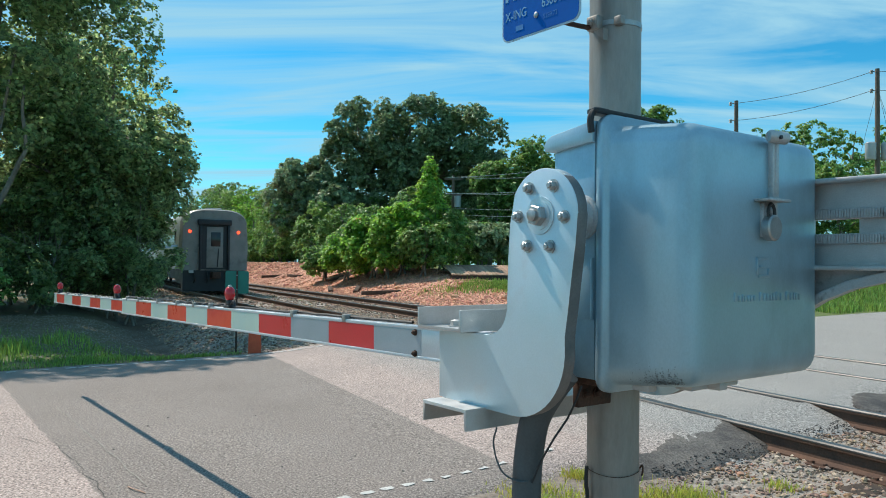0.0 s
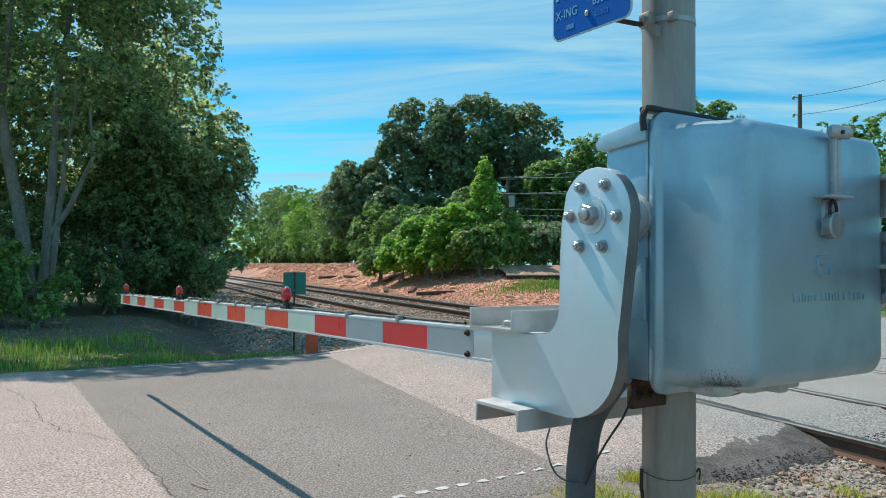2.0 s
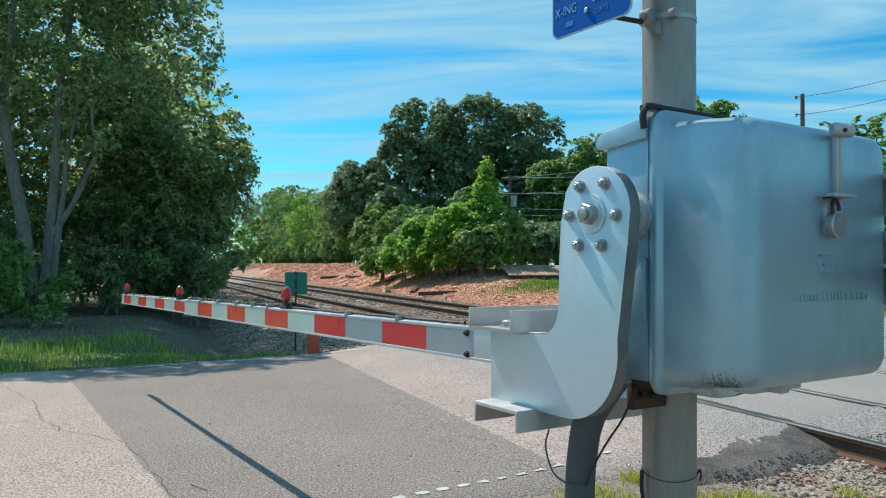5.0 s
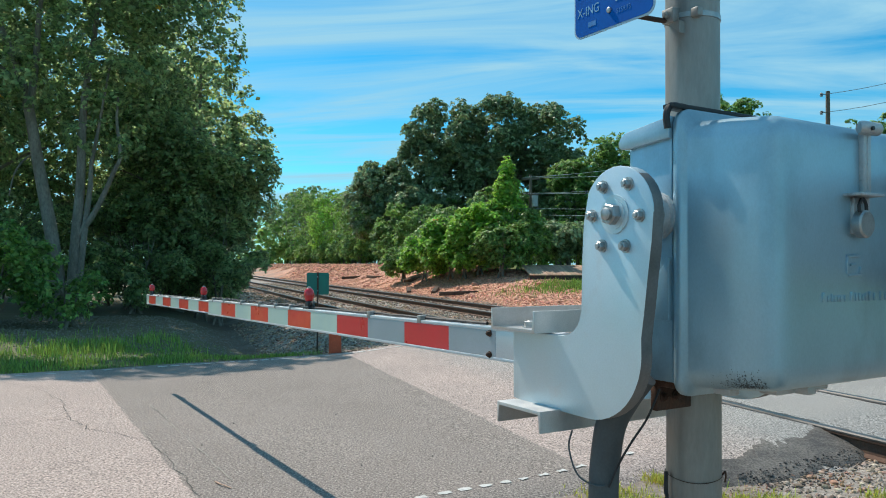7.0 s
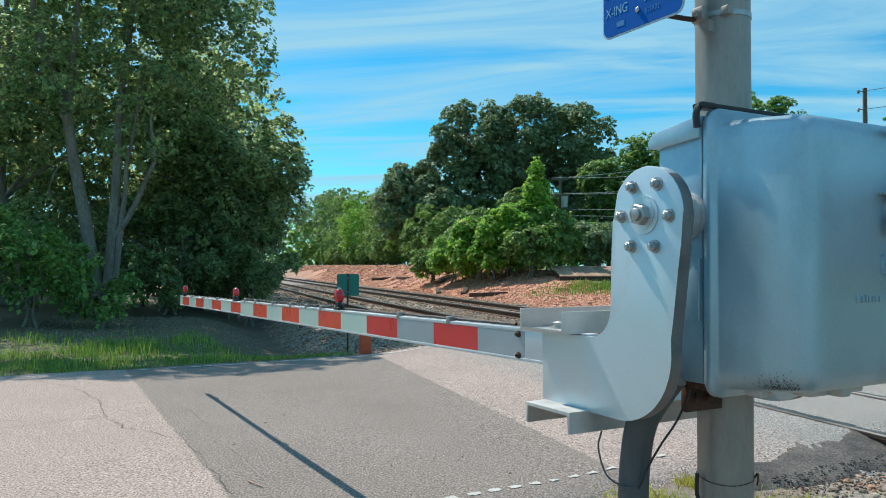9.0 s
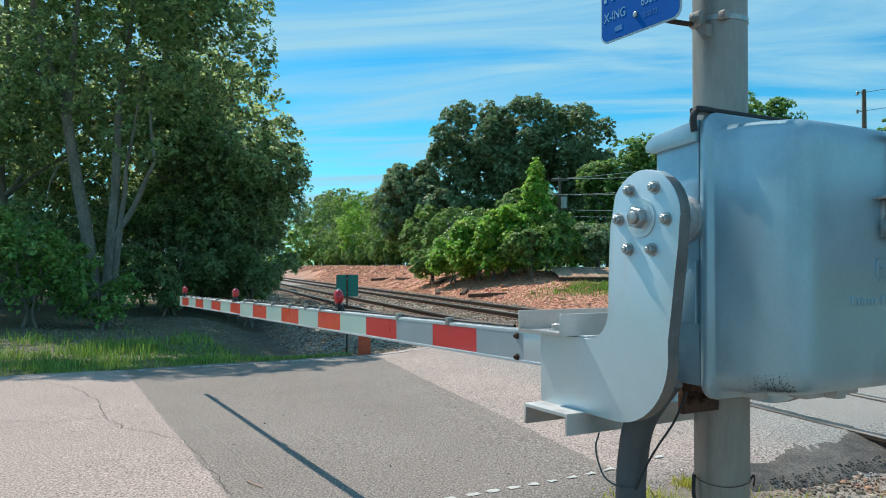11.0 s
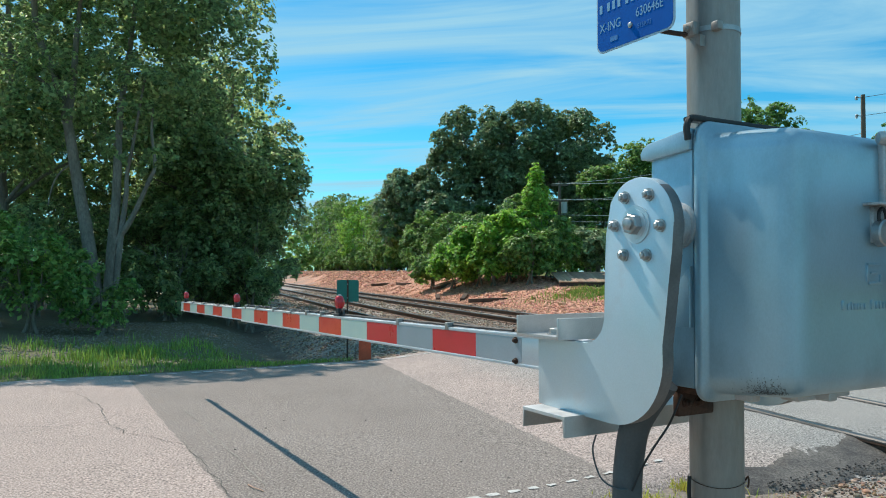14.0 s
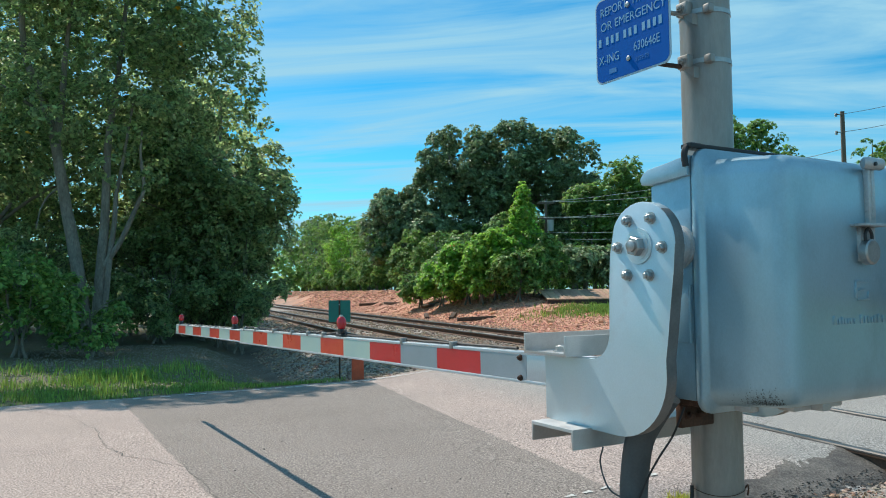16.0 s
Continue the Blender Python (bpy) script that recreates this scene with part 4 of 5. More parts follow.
def build_sign():
    s = thing("emergency_sign", GATE @ pose(-0.128, 0.118, 0.733), "blue emergency notification sign with white border and lettering", "sign")
    W, H = 0.172, 0.150
    def panel(w, h, r, y0, y1):
        bm = bmesh.new()
        add_prism(bm, round_rect(-w, w, -h, h, r, 6), y0, y1)
        return bm
    part("border", panel(W, H, 0.030, -0.0008, 0.003), sign_white, s, "white border", smooth=0)
    pan = part("panel", panel(W - 0.006, H - 0.006, 0.026, -0.0022, -0.0005), sign_blue, s, "blue sheeting", smooth=0)

    def words(text, x, z, size, material, squeeze=0.86):
        cu = bpy.data.curves.new("lettering", "FONT")
        cu.body, cu.size, cu.align_x, cu.extrude = text, size, "LEFT", 0.0003
        cu.materials.append(material)
        ob = new("lettering", cu)
        ob.parent = s
        ob.matrix_basis = pose(x, -0.0029, z, 90, 0, 0) @ Matrix.Diagonal((squeeze, 1, 1, 1))
    words("REPORT", -0.145, 0.086, 0.042, sign_letter)
    words("PROBLEM", 0.012, 0.086, 0.042, sign_letter, 0.80)
    words("OR EMERGENCY", -0.145, 0.034, 0.042, sign_letter, 0.97)
    words("X-ING", -0.155, -0.082, 0.042, sign_letter)
    words("630646E", 0.012, -0.074, 0.042, sign_letter, 0.80)
    words("S159.73", 0.020, -0.112, 0.022, sign_dim)
    # the telephone number and the owner's mark as bars
    x = -0.155
    for k, gap in enumerate((1, 0, 0, 1, 0, 0, 1, 0, 0, 0, 0)):
        part("number_bar", boxm(x, x + 0.013, -0.0032, -0.0022, -0.018, 0.010), sign_letter, pan, smooth=0)
        x += 0.0245 + 0.012 * gap
    part("owner_bar", boxm(-0.105, -0.070, -0.0032, -0.0022, -0.122, -0.106), sign_dim, pan, smooth=0)
    for z in (0.090, -0.093):
        b = bmesh.new()
        add_tube(b, [(-0.01, -0.002, z), (-0.01, -0.007, z), (-0.01, -0.009, z)], [0.009, 0.009, 0.005], 14)
        part("rivet", b, zinc, s)
        arm = bmesh.new()
        add_tube(arm, bend([(-0.01, 0.006, z), (0.0, 0.03, z - 0.005), (0.03, 0.17, z - 0.012), (0.045, 0.215, z - 0.010)], 5), 0.0085, 8)
        br = part("bracket_arm", arm, rust_dark if z < 0 else galv, s, "slender bracket rod")
        cl = bmesh.new()
        add_box(cl, 0.022, 0.068, 0.190, 0.225, z - 0.022, z + 0.024, 0.004)
        hex_bolt(cl, 0.045, 0.190, z + 0.002, (0, -1, 0), 0.010, 0.008, 0.008)
        add_prism(cl, [(0.04, z - 0.022), (0.085, z - 0.022), (0.085, z - 0.06)], 0.20, 0.225)
        part("clamp", cl, galv, br)
    return s


build_gate_arm()
build_mast()
build_mechanism()
build_conduit()
build_sign()

# ---------------------------------------------------------------- trackside signs and posts


def build_trackside():
    g = thing("trackside_sign", pose(-3.80, 14.05, float(ground_z(-3.8, 14.05)), 0, 0, 0), "dark green square sign seen from behind on a thin rusty post", "sign")
    z0 = float(ground_z(-3.8, 14.05))
    bm = bmesh.new()
    add_prism(bm, round_rect(-0.215, 0.215, 1.025 - z0, 1.44 - z0, 0.03, 4), 0.0, 0.004, 0.001)
    part("panel", bm, sign_green, g, smooth=20)
    part("post", boxm(-0.012, 0.018, -0.022, -0.001, -0.3, 1.445 - z0, 0.003), rust_dark, g, "rusty flat post")
    for z in (1.10, 1.36):
        part("bolt", hex_bolt(bmesh.new(), 0.003, -0.022, z - z0, (0, -1, 0), 0.008, 0.006, 0), zinc, g)
    zz = float(ground_z(-3.12, 12.68))
    mk = thing("marker_post", pose(-3.12, 12.68, zz, 0, 0, 15), "short faded orange marker post beside the road", "marker post")
    bm = bmesh.new()
    add_loft(bm, [[Vector((x * s, y * s, z)) for x, y in ((-.105, -.03), (.105, -.03), (.105, .03), (-.105, .03))] for z, s in ((-0.2, 1.04), (0.3, 0.96), (0.50, 0.92), (0.53, 0.82))])
    part("post", bm, marker_orange, mk, smooth=0)


build_trackside()
# ---------------------------------------------------------------- vegetation


def leaf_cloud(name, parent, material, lobes, count, size, seed, per=26, spread=0.22, shell=0.74, flat=0.8, inner=0.22):
    """A crown of leafy sprays: shallow domes of folded leaves set round the outside of the lobes, some within."""
    rng = np.random.default_rng(seed)
    C = np.array([l[0] for l in lobes], float)
    R = np.array([l[1] for l in lobes], float)
    wgt = (R.prod(1)) ** (2 / 3)
    nc = max(1, count // per)
    which = rng.choice(len(lobes), nc, p=wgt / wgt.sum())
    d = rng.normal(size=(nc, 3)); d /= np.linalg.norm(d, axis=1)[:, None]
    rad = np.where(rng.random(nc) < inner, rng.random(nc) ** 0.5 * shell, shell + (1 - shell) * rng.random(nc))
    centre = C[which] + R[which] * d * rad[:, None]
    up = d * 0.6 + rng.normal(size=d.shape) * 0.3 + np.array([0, 0, flat]); up /= np.linalg.norm(up, axis=1)[:, None]
    e1 = np.cross(up, rng.normal(size=d.shape)); e1 /= np.linalg.norm(e1, axis=1)[:, None] + 1e-9
    e2 = np.cross(up, e1)
    wide = spread * rng.uniform(0.8, 1.9, nc)
    keep = np.repeat(np.arange(nc), per)
    n = nc * per
    r, a = np.sqrt(rng.random(n)), rng.uniform(0, 2 * math.pi, n)
    r = r * (0.72 + 0.28 * np.sin(a * 3 + keep))
    wk = wide[keep]
    lift = -0.38 * wk * r * r + rng.normal(size=n) * 0.13 * wk
    pos = centre[keep] + e1[keep] * (wk * r * np.cos(a))[:, None] + e2[keep] * (wk * r * np.sin(a))[:, None] * 0.8 + up[keep] * lift[:, None]
    rim = e1[keep] * np.cos(a)[:, None] + e2[keep] * np.sin(a)[:, None]
    out = up[keep] + rim * (0.5 * r)[:, None] + rng.normal(size=pos.shape) * 0.38
    out /= np.linalg.norm(out, axis=1)[:, None]
    t = np.cross(out, rng.normal(size=pos.shape)); t /= np.linalg.norm(t, axis=1)[:, None] + 1e-9
    s = np.cross(out, t)
    ln = size * rng.uniform(0.6, 1.3, len(pos))[:, None]
    wd = ln * rng.uniform(0.28, 0.44, len(pos))[:, None]
    a, b = pos - t * ln * 0.5, pos + t * ln * 0.5
    c, e = pos + s * wd + out * wd * 0.35, pos - s * wd + out * wd * 0.35
    V = np.stack([a, c, b, e], 1).reshape(-1, 3)
    me = bpy.data.meshes.new(name)
    me.vertices.add(4 * n)
    me.vertices.foreach_set("co", V.astype(np.float32).ravel())
    me.loops.add(6 * n)
    idx = (np.arange(n) * 4)[:, None] + np.array([0, 1, 2, 0, 2, 3])
    me.loops.foreach_set("vertex_index", idx.astype(np.int32).ravel())
    me.polygons.add(2 * n)
    me.polygons.foreach_set("loop_start", (np.arange(2 * n) * 3).astype(np.int32))
    me.update(calc_edges=True)
    me.materials.append(material)
    ob = new(name, me)
    ob.parent = parent
    return ob


def crown_lobes(rng, centre, radii, n, small=(0.17, 0.38), bottom=-0.6):
    """Lobes over an ellipsoid, with an inner one."""
    c, r = np.array(centre, float), np.array(radii, float)
    lobes = [(tuple(c), tuple(r * 0.62))]
    while len(lobes) < n:
        d = rng.normal(size=3); d /= np.linalg.norm(d)
        if d[2] < bottom:
            continue
        k = rng.uniform(*small)
        lobes.append((tuple(c + r * d * (1 - k * 0.75)), tuple(r.mean() * k * np.array([1, 1, rng.uniform(0.65, 0.95)]))))
    return lobes


def build_tree(x, y, height, radius, material, label, seed, leaves, size, trunk=0.22, low=0.25, stems=1, category="tree", group="", yellow=0, squash=1.0, lobes=26, bare=False, spread=None, per=26, small=(0.17, 0.38)):
    rng = np.random.default_rng(seed)
    rnd = random.Random(seed)
    z = float(ground_z(x, y))
    t = thing("tree" if category == "tree" else "shrub", pose(x, y, z, 0, 0, rnd.uniform(0, 360) if not bare else 0), label, category, group)
    bm = bmesh.new()
    mid = height * (low + 1) / 2
    for k in range(stems):
        a = 2 * math.pi * k / max(stems, 1) + rnd.random()
        lean = 0.0 if stems == 1 else radius * 0.35
        pts = [(0.25 * math.cos(a) * (stems > 1), 0.25 * math.sin(a) * (stems > 1), -0.15)]
        for q in (0.12, 0.3, 0.5, 0.72, 0.9):
            pts.append((lean * q * math.cos(a) + rnd.uniform(-.12, .12) * height * .1, lean * q * math.sin(a) + rnd.uniform(-.12, .12) * height * .1, height * q))
        run = bend(pts, 3)
        add_tube(bm, run, [trunk * (1.15 - 0.98 * i / (len(run) - 1)) for i in range(len(run))], 9)
        for j in range(5):
            i = int(len(run) * rnd.uniform(0.3, 0.8))
            p, b = run[i], rnd.uniform(0, 6.28)
            ln = radius * rnd.uniform(0.5, 0.85)
            limb = bend([p, p + Vector((math.cos(b) * ln * .45, math.sin(b) * ln * .45, ln * .38)), p + Vector((math.cos(b) * ln, math.sin(b) * ln, ln * .62))], 4)
            add_tube(bm, limb, [trunk * 0.36 * (1 - 0.8 * i2 / (len(limb) - 1)) for i2 in range(len(limb))], 6)
    part("trunk", bm, bark, t, "", smooth=50)
    L = crown_lobes(rng, (0, 0, mid), (radius, radius, height * (1 - low) / 2 * squash), lobes, small)
    leaf_cloud("crown", t, material, L, leaves, size, seed + 1, per=per, spread=spread or size * 1.7)
    if yellow:
        leaf_cloud("yellow_leaves", t, leaf_yellow, L, yellow, size * 1.1, seed + 2, per=4, spread=size * 0.6, shell=0.95)
    return t


def build_left_wood():
    lab = "tall broadleaf tree in full dark green leaf beside the tracks"
    grp = "wood beside the tracks"
    # a tree with bare pale stems facing the road
    x, y = -12.9, 19.6
    z = float(ground_z(x, y))
    t = thing("tree", pose(x, y, z), "tall multi-stemmed tree with pale grey limbs and dark leaves", "tree", grp)
    stems = [([(.30, .19, -.2), (.26, .19, .7), (.03, .11, 2.45), (-.26, .04, 4.0), (-.57, -.04, 5.8), (-.96, -.13, 7.15), (-1.43, -.22, 8.4), (-1.74, 0, 11)], 0.20),
             ([(-.53, -.04, 5.6), (-.36, -.04, 7.05), (-.30, -.05, 8.0), (-.23, 0, 9.0), (-.1, .2, 11.5)], 0.10),
             ([(.60, .23, -.2), (.62, .23, .8), (.72, .22, 2.3), (.83, .20, 3.6), (.88, .18, 5.1), (.95, .17, 6.1), (1.16, .2, 7.6), (1.3, .4, 10)], 0.16),
             ([(.72, .22, 2.1), (.90, .23, 2.4), (1.25, .20, 2.85), (1.63, .1, 3.47), (1.93, 0, 4.0), (2.09, 0, 4.4), (1.98, 0, 5.3), (1.95, .1, 6.0)], 0.085),
             ([(.80, .25, .9), (.97, .25, 2.6), (1.10, .24, 3.6), (1.13, .23, 4.2), (1.32, .24, 5.2), (1.6, .3, 7)], 0.085),
             ([(-.22, .04, 4.3), (-.34, .02, 4.5), (-.69, -.03, 4.28), (-.94, -.05, 3.9), (-1.05, -.1, 3.3)], 0.04),
             ([(-.55, -.04, 5.7), (-1.04, -.13, 6.6), (-1.51, -.2, 7.0), (-2.06, -.29, 7.4), (-3.0, -.3, 7.9)], 0.06)]
    for pts, r in stems:
        run = bend(pts, 4)
        bm = bmesh.new()
        add_tube(bm, run, [r * (1.1 - 0.75 * i / (len(run) - 1)) for i in range(len(run))], 10)
        part("stem", bm, bark, t, "pale grey-brown stem", smooth=50)
    rng = np.random.default_rng(3)
    L = crown_lobes(rng, (0.0, 2.0, 8.0), (4.7, 3.7, 6.0), 64, (0.18, 0.34))
    leaf_cloud("crown", t, leaf_near, L, 66000, 0.14, 21, per=24, spread=0.26, inner=0.12)
    # unseen leaf clumps above the view, added to throw dappled shade on the road
    leaf_cloud("overhang", t, leaf_near, [((0.5, -3.2, 11.0), (1.6, 1.2, 0.9)), ((-1.6, -3.4, 11.6), (1.5, 1.2, 0.9)), ((2.2, -2.8, 10.2), (1.5, 1.2, 0.8)), ((3.2, -2.0, 9.8), (1.2, 1.0, 0.8))], 9500, 0.14, 23, per=34, spread=0.3)
    leaf_cloud("yellow_leaves", t, leaf_yellow, L, 26, 0.18, 22, per=3, spread=0.08, shell=0.97)
    for k, (x, y, h, r, n, low) in enumerate(((-17.6, 22.5, 14.5, 5.0, 28000, 0.15), (-12.3, 25.8, 9.6, 3.4, 46000, 0.03), (-15.2, 30.5, 11.5, 4.2, 32000, 0.05),
                                              (-18.0, 37.5, 10.5, 4.0, 22000, 0.05), (-22.5, 47.0, 10.0, 4.2, 14000, 0.05), (-26.0, 31.0, 14.0, 5.5, 26000, 0.02), (-21.5, 26.0, 12.0, 4.6, 26000, 0.02))):
        build_tree(x, y, h, r, leaf_near, lab, 40 + k, int(n * 1.25), 0.15, 0.2, low, 1 + k % 2, group=grp, lobes=34, yellow=10 if k < 1 else 0)
    for k, (x, y, h, r, n) in enumerate(((-12.0, 16.3, 2.5, 1.5, 4200), (-13.6, 17.0, 3.0, 1.8, 5000), (-10.6, 17.0, 1.4, 1.0, 1700), (-11.6, 22.0, 2.6, 1.7, 9000), (-12.6, 23.6, 3.4, 2.4, 9000), (-15.5, 21.0, 3.6, 2.6, 9000),
                                         (-10.9, 25.0, 4.4, 1.9, 12000), (-13.0, 29.0, 3.0, 1.8, 7000), (-19.5, 19.0, 3.5, 2.5, 9000), (-17.5, 24.5, 5.0, 2.8, 12000), (-20.5, 23.0, 5.5, 3.0, 12000), (-14.6, 25.5, 4.6, 2.6, 10000), (-11.9, 27.4, 2.8, 1.5, 6000), (-10.0, 24.4, 4.4, 1.6, 9000))):
        build_tree(x, y, h, r, leaf_hedge if k < 3 else leaf_near, "leafy undergrowth shrub at the foot of the wood", 70 + k, n, 0.13, 0.04, 0.0, 3, "shrub", "undergrowth", lobes=16)


def build_far_trees():
    x, y = -3.7, 71.0
    oak = thing("tree", pose(x, y, float(ground_z(x, y))), "great oak with three round heads of deep green leaves", "tree")
    bm = bmesh.new()
    for q in ((-4.5, 0.5), (0.5, -0.5), (4.5, 0.3)):
        run = bend([(0, 0, -.2), (q[0] * .2, q[1], 3), (q[0] * .7, q[1], 7), (q[0], q[1], 13)], 4)
        add_tube(bm, run, [0.55 * (1.1 - 0.9 * k / (len(run) - 1)) for k in range(len(run))], 9)
    part("trunk", bm, bark, oak)
    rng = np.random.default_rng(55)
    L = []
    for c, r in (((-3.5, 0, 11.7), (4.0, 4.0, 4.2)), ((1.9, 0, 12.0), (3.9, 4.0, 4.2)), ((6.0, 0, 11.0), (3.8, 3.8, 4.3)), ((-5.6, 0.5, 9.4), (2.3, 3.0, 3.2)),
                 ((0.5, 0.5, 7.5), (7.0, 4.0, 4.6)), ((7.5, 0.5, 7.0), (3.5, 3.5, 4.0)), ((-1.5, 1.0, 8.6), (3.6, 3.0, 3.6))):
        L += crown_lobes(rng, c, r, 46, (0.17, 0.30))
    leaf_cloud("crown", oak, leaf_oak, L, 175000, 0.25, 56, per=24, spread=0.29, inner=0.3)
    build_tree(-13.2, 72, 10.6, 3.5, leaf_oak, "smaller oak with deep green leaves", 102, 34000, 0.28, 0.35, 0.1, 2, lobes=36, spread=0.33, per=30)
    build_tree(-9.6, 70, 8.0, 3.2, leaf_oak, "smaller oak with deep green leaves", 104, 26000, 0.28, 0.3, 0.05, 2, lobes=30, spread=0.33, per=30)
    build_tree(-39.0, 133, 15.5, 5.5, leaf_oak, "dark round tree behind the hedgerow", 103, 14000, 0.4, 0.3, 0.1, 1, lobes=14, spread=0.5)
    grp = "hedgerow trees above the bank"
    lab = "sunlit mid-green hedgerow tree above the clay bank"
    rows = (  # place along the track, across it, height, radius, leaves
        (46, 21.0, 4.2, 2.2, 9000, 0), (52, 20.6, 4.4, 2.4, 10000, 0), (58, 20.6, 5.0, 2.6, 10000, 0), (64, 20.6, 6.0, 2.8, 10000, 0),
        (70, 20.4, 7.0, 3.0, 10000, 0), (76, 20.4, 7.6, 3.2, 10000, 0), (83, 20.8, 8.6, 3.4, 11000, 0), (91, 20.8, 9.4, 3.8, 11000, 1), (100, 21.0, 10.4, 4.2, 12000, 0), (112, 21.4, 12.0, 4.8, 12000, 0), (142, 22.5, 13.5, 5.5, 12000, 0),
        (56, 26.0, 6.6, 3.2, 10000, 0), (66, 26.0, 7.2, 3.4, 10000, 0), (78, 26.0, 8.4, 3.8, 9000, 0), (92, 26, 9.0, 4.4, 9000, 0), (126, 21, 12.0, 5, 9000, 0))
    for k, (u, v, h, r, n, lime) in enumerate(rows):
        x, y = track_xy(u, v)
        build_tree(x, y, h, r, leaf_lime if lime else leaf_hedge, lab, 130 + k, int(n * 1.5), 0.19, 0.1, 0.0, 2, "tree", grp, lobes=30, spread=0.28, per=34, small=(0.2, 0.4))
    # understorey along the top of the bank, and behind it
    protos = [build_tree(*track_xy(44 + 3 * k, 19.6), 2.9, 1.9, leaf_hedge, "dense dark undergrowth shrub on the bank top", 300 + k, 8000, 0.19, 0.05, 0.0, 2, "shrub", "bank undergrowth", lobes=16, spread=0.28, per=50, small=(0.25, 0.5)) for k in range(3)]
    rr = random.Random(33)
    spots = [(53 + 3.0 * k, 19.6 + rr.uniform(-.7, .7), 1.0) for k in range(22)] + [(40 + 4.2 * k, 24.0 + rr.uniform(-1, 1), 1.0) for k in range(20)] + [(38 + 5 * k, 30 + rr.uniform(-1, 1), 1.0) for k in range(14)]
    for k, (u, v, s) in enumerate(spots):
        x, y = track_xy(u, v)
        copy_thing(protos[k % 3], pose(x, y, float(ground_z(x, y)) - 0.05, 0, 0, rr.uniform(0, 360)))
    # pointed young tree and the shrubs before it
    x, y = -0.84, 41.0
    z = float(ground_z(x, y))
    t = thing("tree", pose(x, y, z), "pointed young tree with bright green leaves", "tree", grp)
    part("trunk", tubem([(0, 0, -.2), (0.1, 0, 2), (0, .1, 5.6)], [.1, .08, .02], 8), bark, t)
    leaf_cloud("crown", t, leaf_lime, [((0, 0, 1.6), (1.9, 1.8, 1.4)), ((0, 0, 3.0), (1.25, 1.25, 1.1)), ((0.05, 0, 4.3), (0.75, .75, 1.0)), ((0.1, 0, 5.4), (0.40, .40, .75)), ((-.6, 0, 2.6), (.7, .7, .7))], 20000, 0.17, 91, per=20, spread=0.18)
    for k, (x, y, h, r, n, m) in enumerate(((-3.8, 41.6, 3.6, 1.8, 14000, leaf_lime), (-2.2, 40.4, 4.0, 1.8, 14000, leaf_lime), (-5.5, 43.6, 2.7, 1.5, 8000, leaf_lime), (-0.1, 40.4, 3.4, 1.7, 9000, leaf_hedge), (-1.0, 38.6, 2.5, 1.5, 9000, leaf_hedge), (-3.0, 40.4, 2.5, 1.4, 7000, leaf_lime), (-7.2, 46.5, 2.4, 1.5, 6000, leaf_hedge))):
        build_tree(x, y, h, r, m, "bright green broad-leaved shrub on the bank", 160 + k, int(n * 1.3), 0.18, 0.05, 0.0, 3, "shrub", "shrubs on the bank", lobes=22, spread=0.19, per=20, small=(0.25, 0.5), yellow=24 if k == 0 else 0)
    # dark wood behind the platform and the gate
    # darker oak leaves on the two low trees stand for shade there
    for k, (x, y, h, r, n, m) in enumerate(((4.6, 63.5, 9.4, 3.0, 18000, leaf_hedge), (10.2, 66, 10.6, 4.0, 20000, leaf_hedge), (7.4, 64.5, 11.6, 3.0, 16000, leaf_hedge), (14, 70, 11.5, 4.4, 12000, leaf_hedge), (3.4, 67.5, 6.5, 3.0, 12000, leaf_near), (8, 66, 6.0, 3.5, 12000, leaf_near), (2.6, 42.8, 2.8, 2.2, 8000, leaf_oak), (5.0, 43.5, 2.9, 2.3, 8000, leaf_oak),
                                             (14.6, 58, 14.2, 2.0, 9000, leaf_hedge), (16.6, 59, 13.4, 2.0, 9000, leaf_hedge), (18.6, 62, 12.6, 2.2, 8000, leaf_hedge), (22.5, 64, 10.8, 3.2, 8000, leaf_hedge), (26.0, 62, 12.6, 3.2, 9000, leaf_hedge),
                                             (29.5, 62, 13.2, 3.4, 9000, leaf_hedge), (33.5, 62, 12.6, 3.4, 9000, leaf_hedge), (37.5, 64, 13.2, 3.6, 9000, leaf_hedge), (42, 64, 12.4, 3.6, 8000, leaf_hedge), (47, 64, 12, 4, 8000, leaf_hedge),
                                             (27.0, 52, 8.0, 3.4, 12000, leaf_hedge), (31.5, 53, 8.6, 3.6, 12000, leaf_hedge), (24.0, 53, 7.6, 3.0, 8000, leaf_hedge), (36.5, 55, 8.6, 3.6, 9000, leaf_hedge), (20.0, 56, 8, 3.2, 7000, leaf_hedge))):
        build_tree(x, y, h, r, m, "roadside tree in dense green leaf", 190 + k, int(n * 1.4), 0.22, 0.15, 0.05, 1, "tree", "roadside trees", lobes=28, spread=0.29, per=34, small=(0.2, 0.42))
    # far woods close the horizon
    rng = np.random.default_rng(8)
    wood = tagged(new("far_woods"), "continuous far wood of mixed trees", "woods", kind="stuff")
    lobes = []
    for k in range(150):
        a = rng.uniform(-2.2, 2.2)
        d = rng.uniform(125, 170)
        h = rng.uniform(7, 11)
        if -0.56 < a < -0.38:
            d += 60
        lobes.append(((d * math.sin(a), d * math.cos(a), h * 0.5), (rng.uniform(5, 8), rng.uniform(5, 8), h * 0.55)))
    c = leaf_cloud("foliage", wood, leaf_hedge, lobes, 60000, 1.0, 9, spread=1.2)


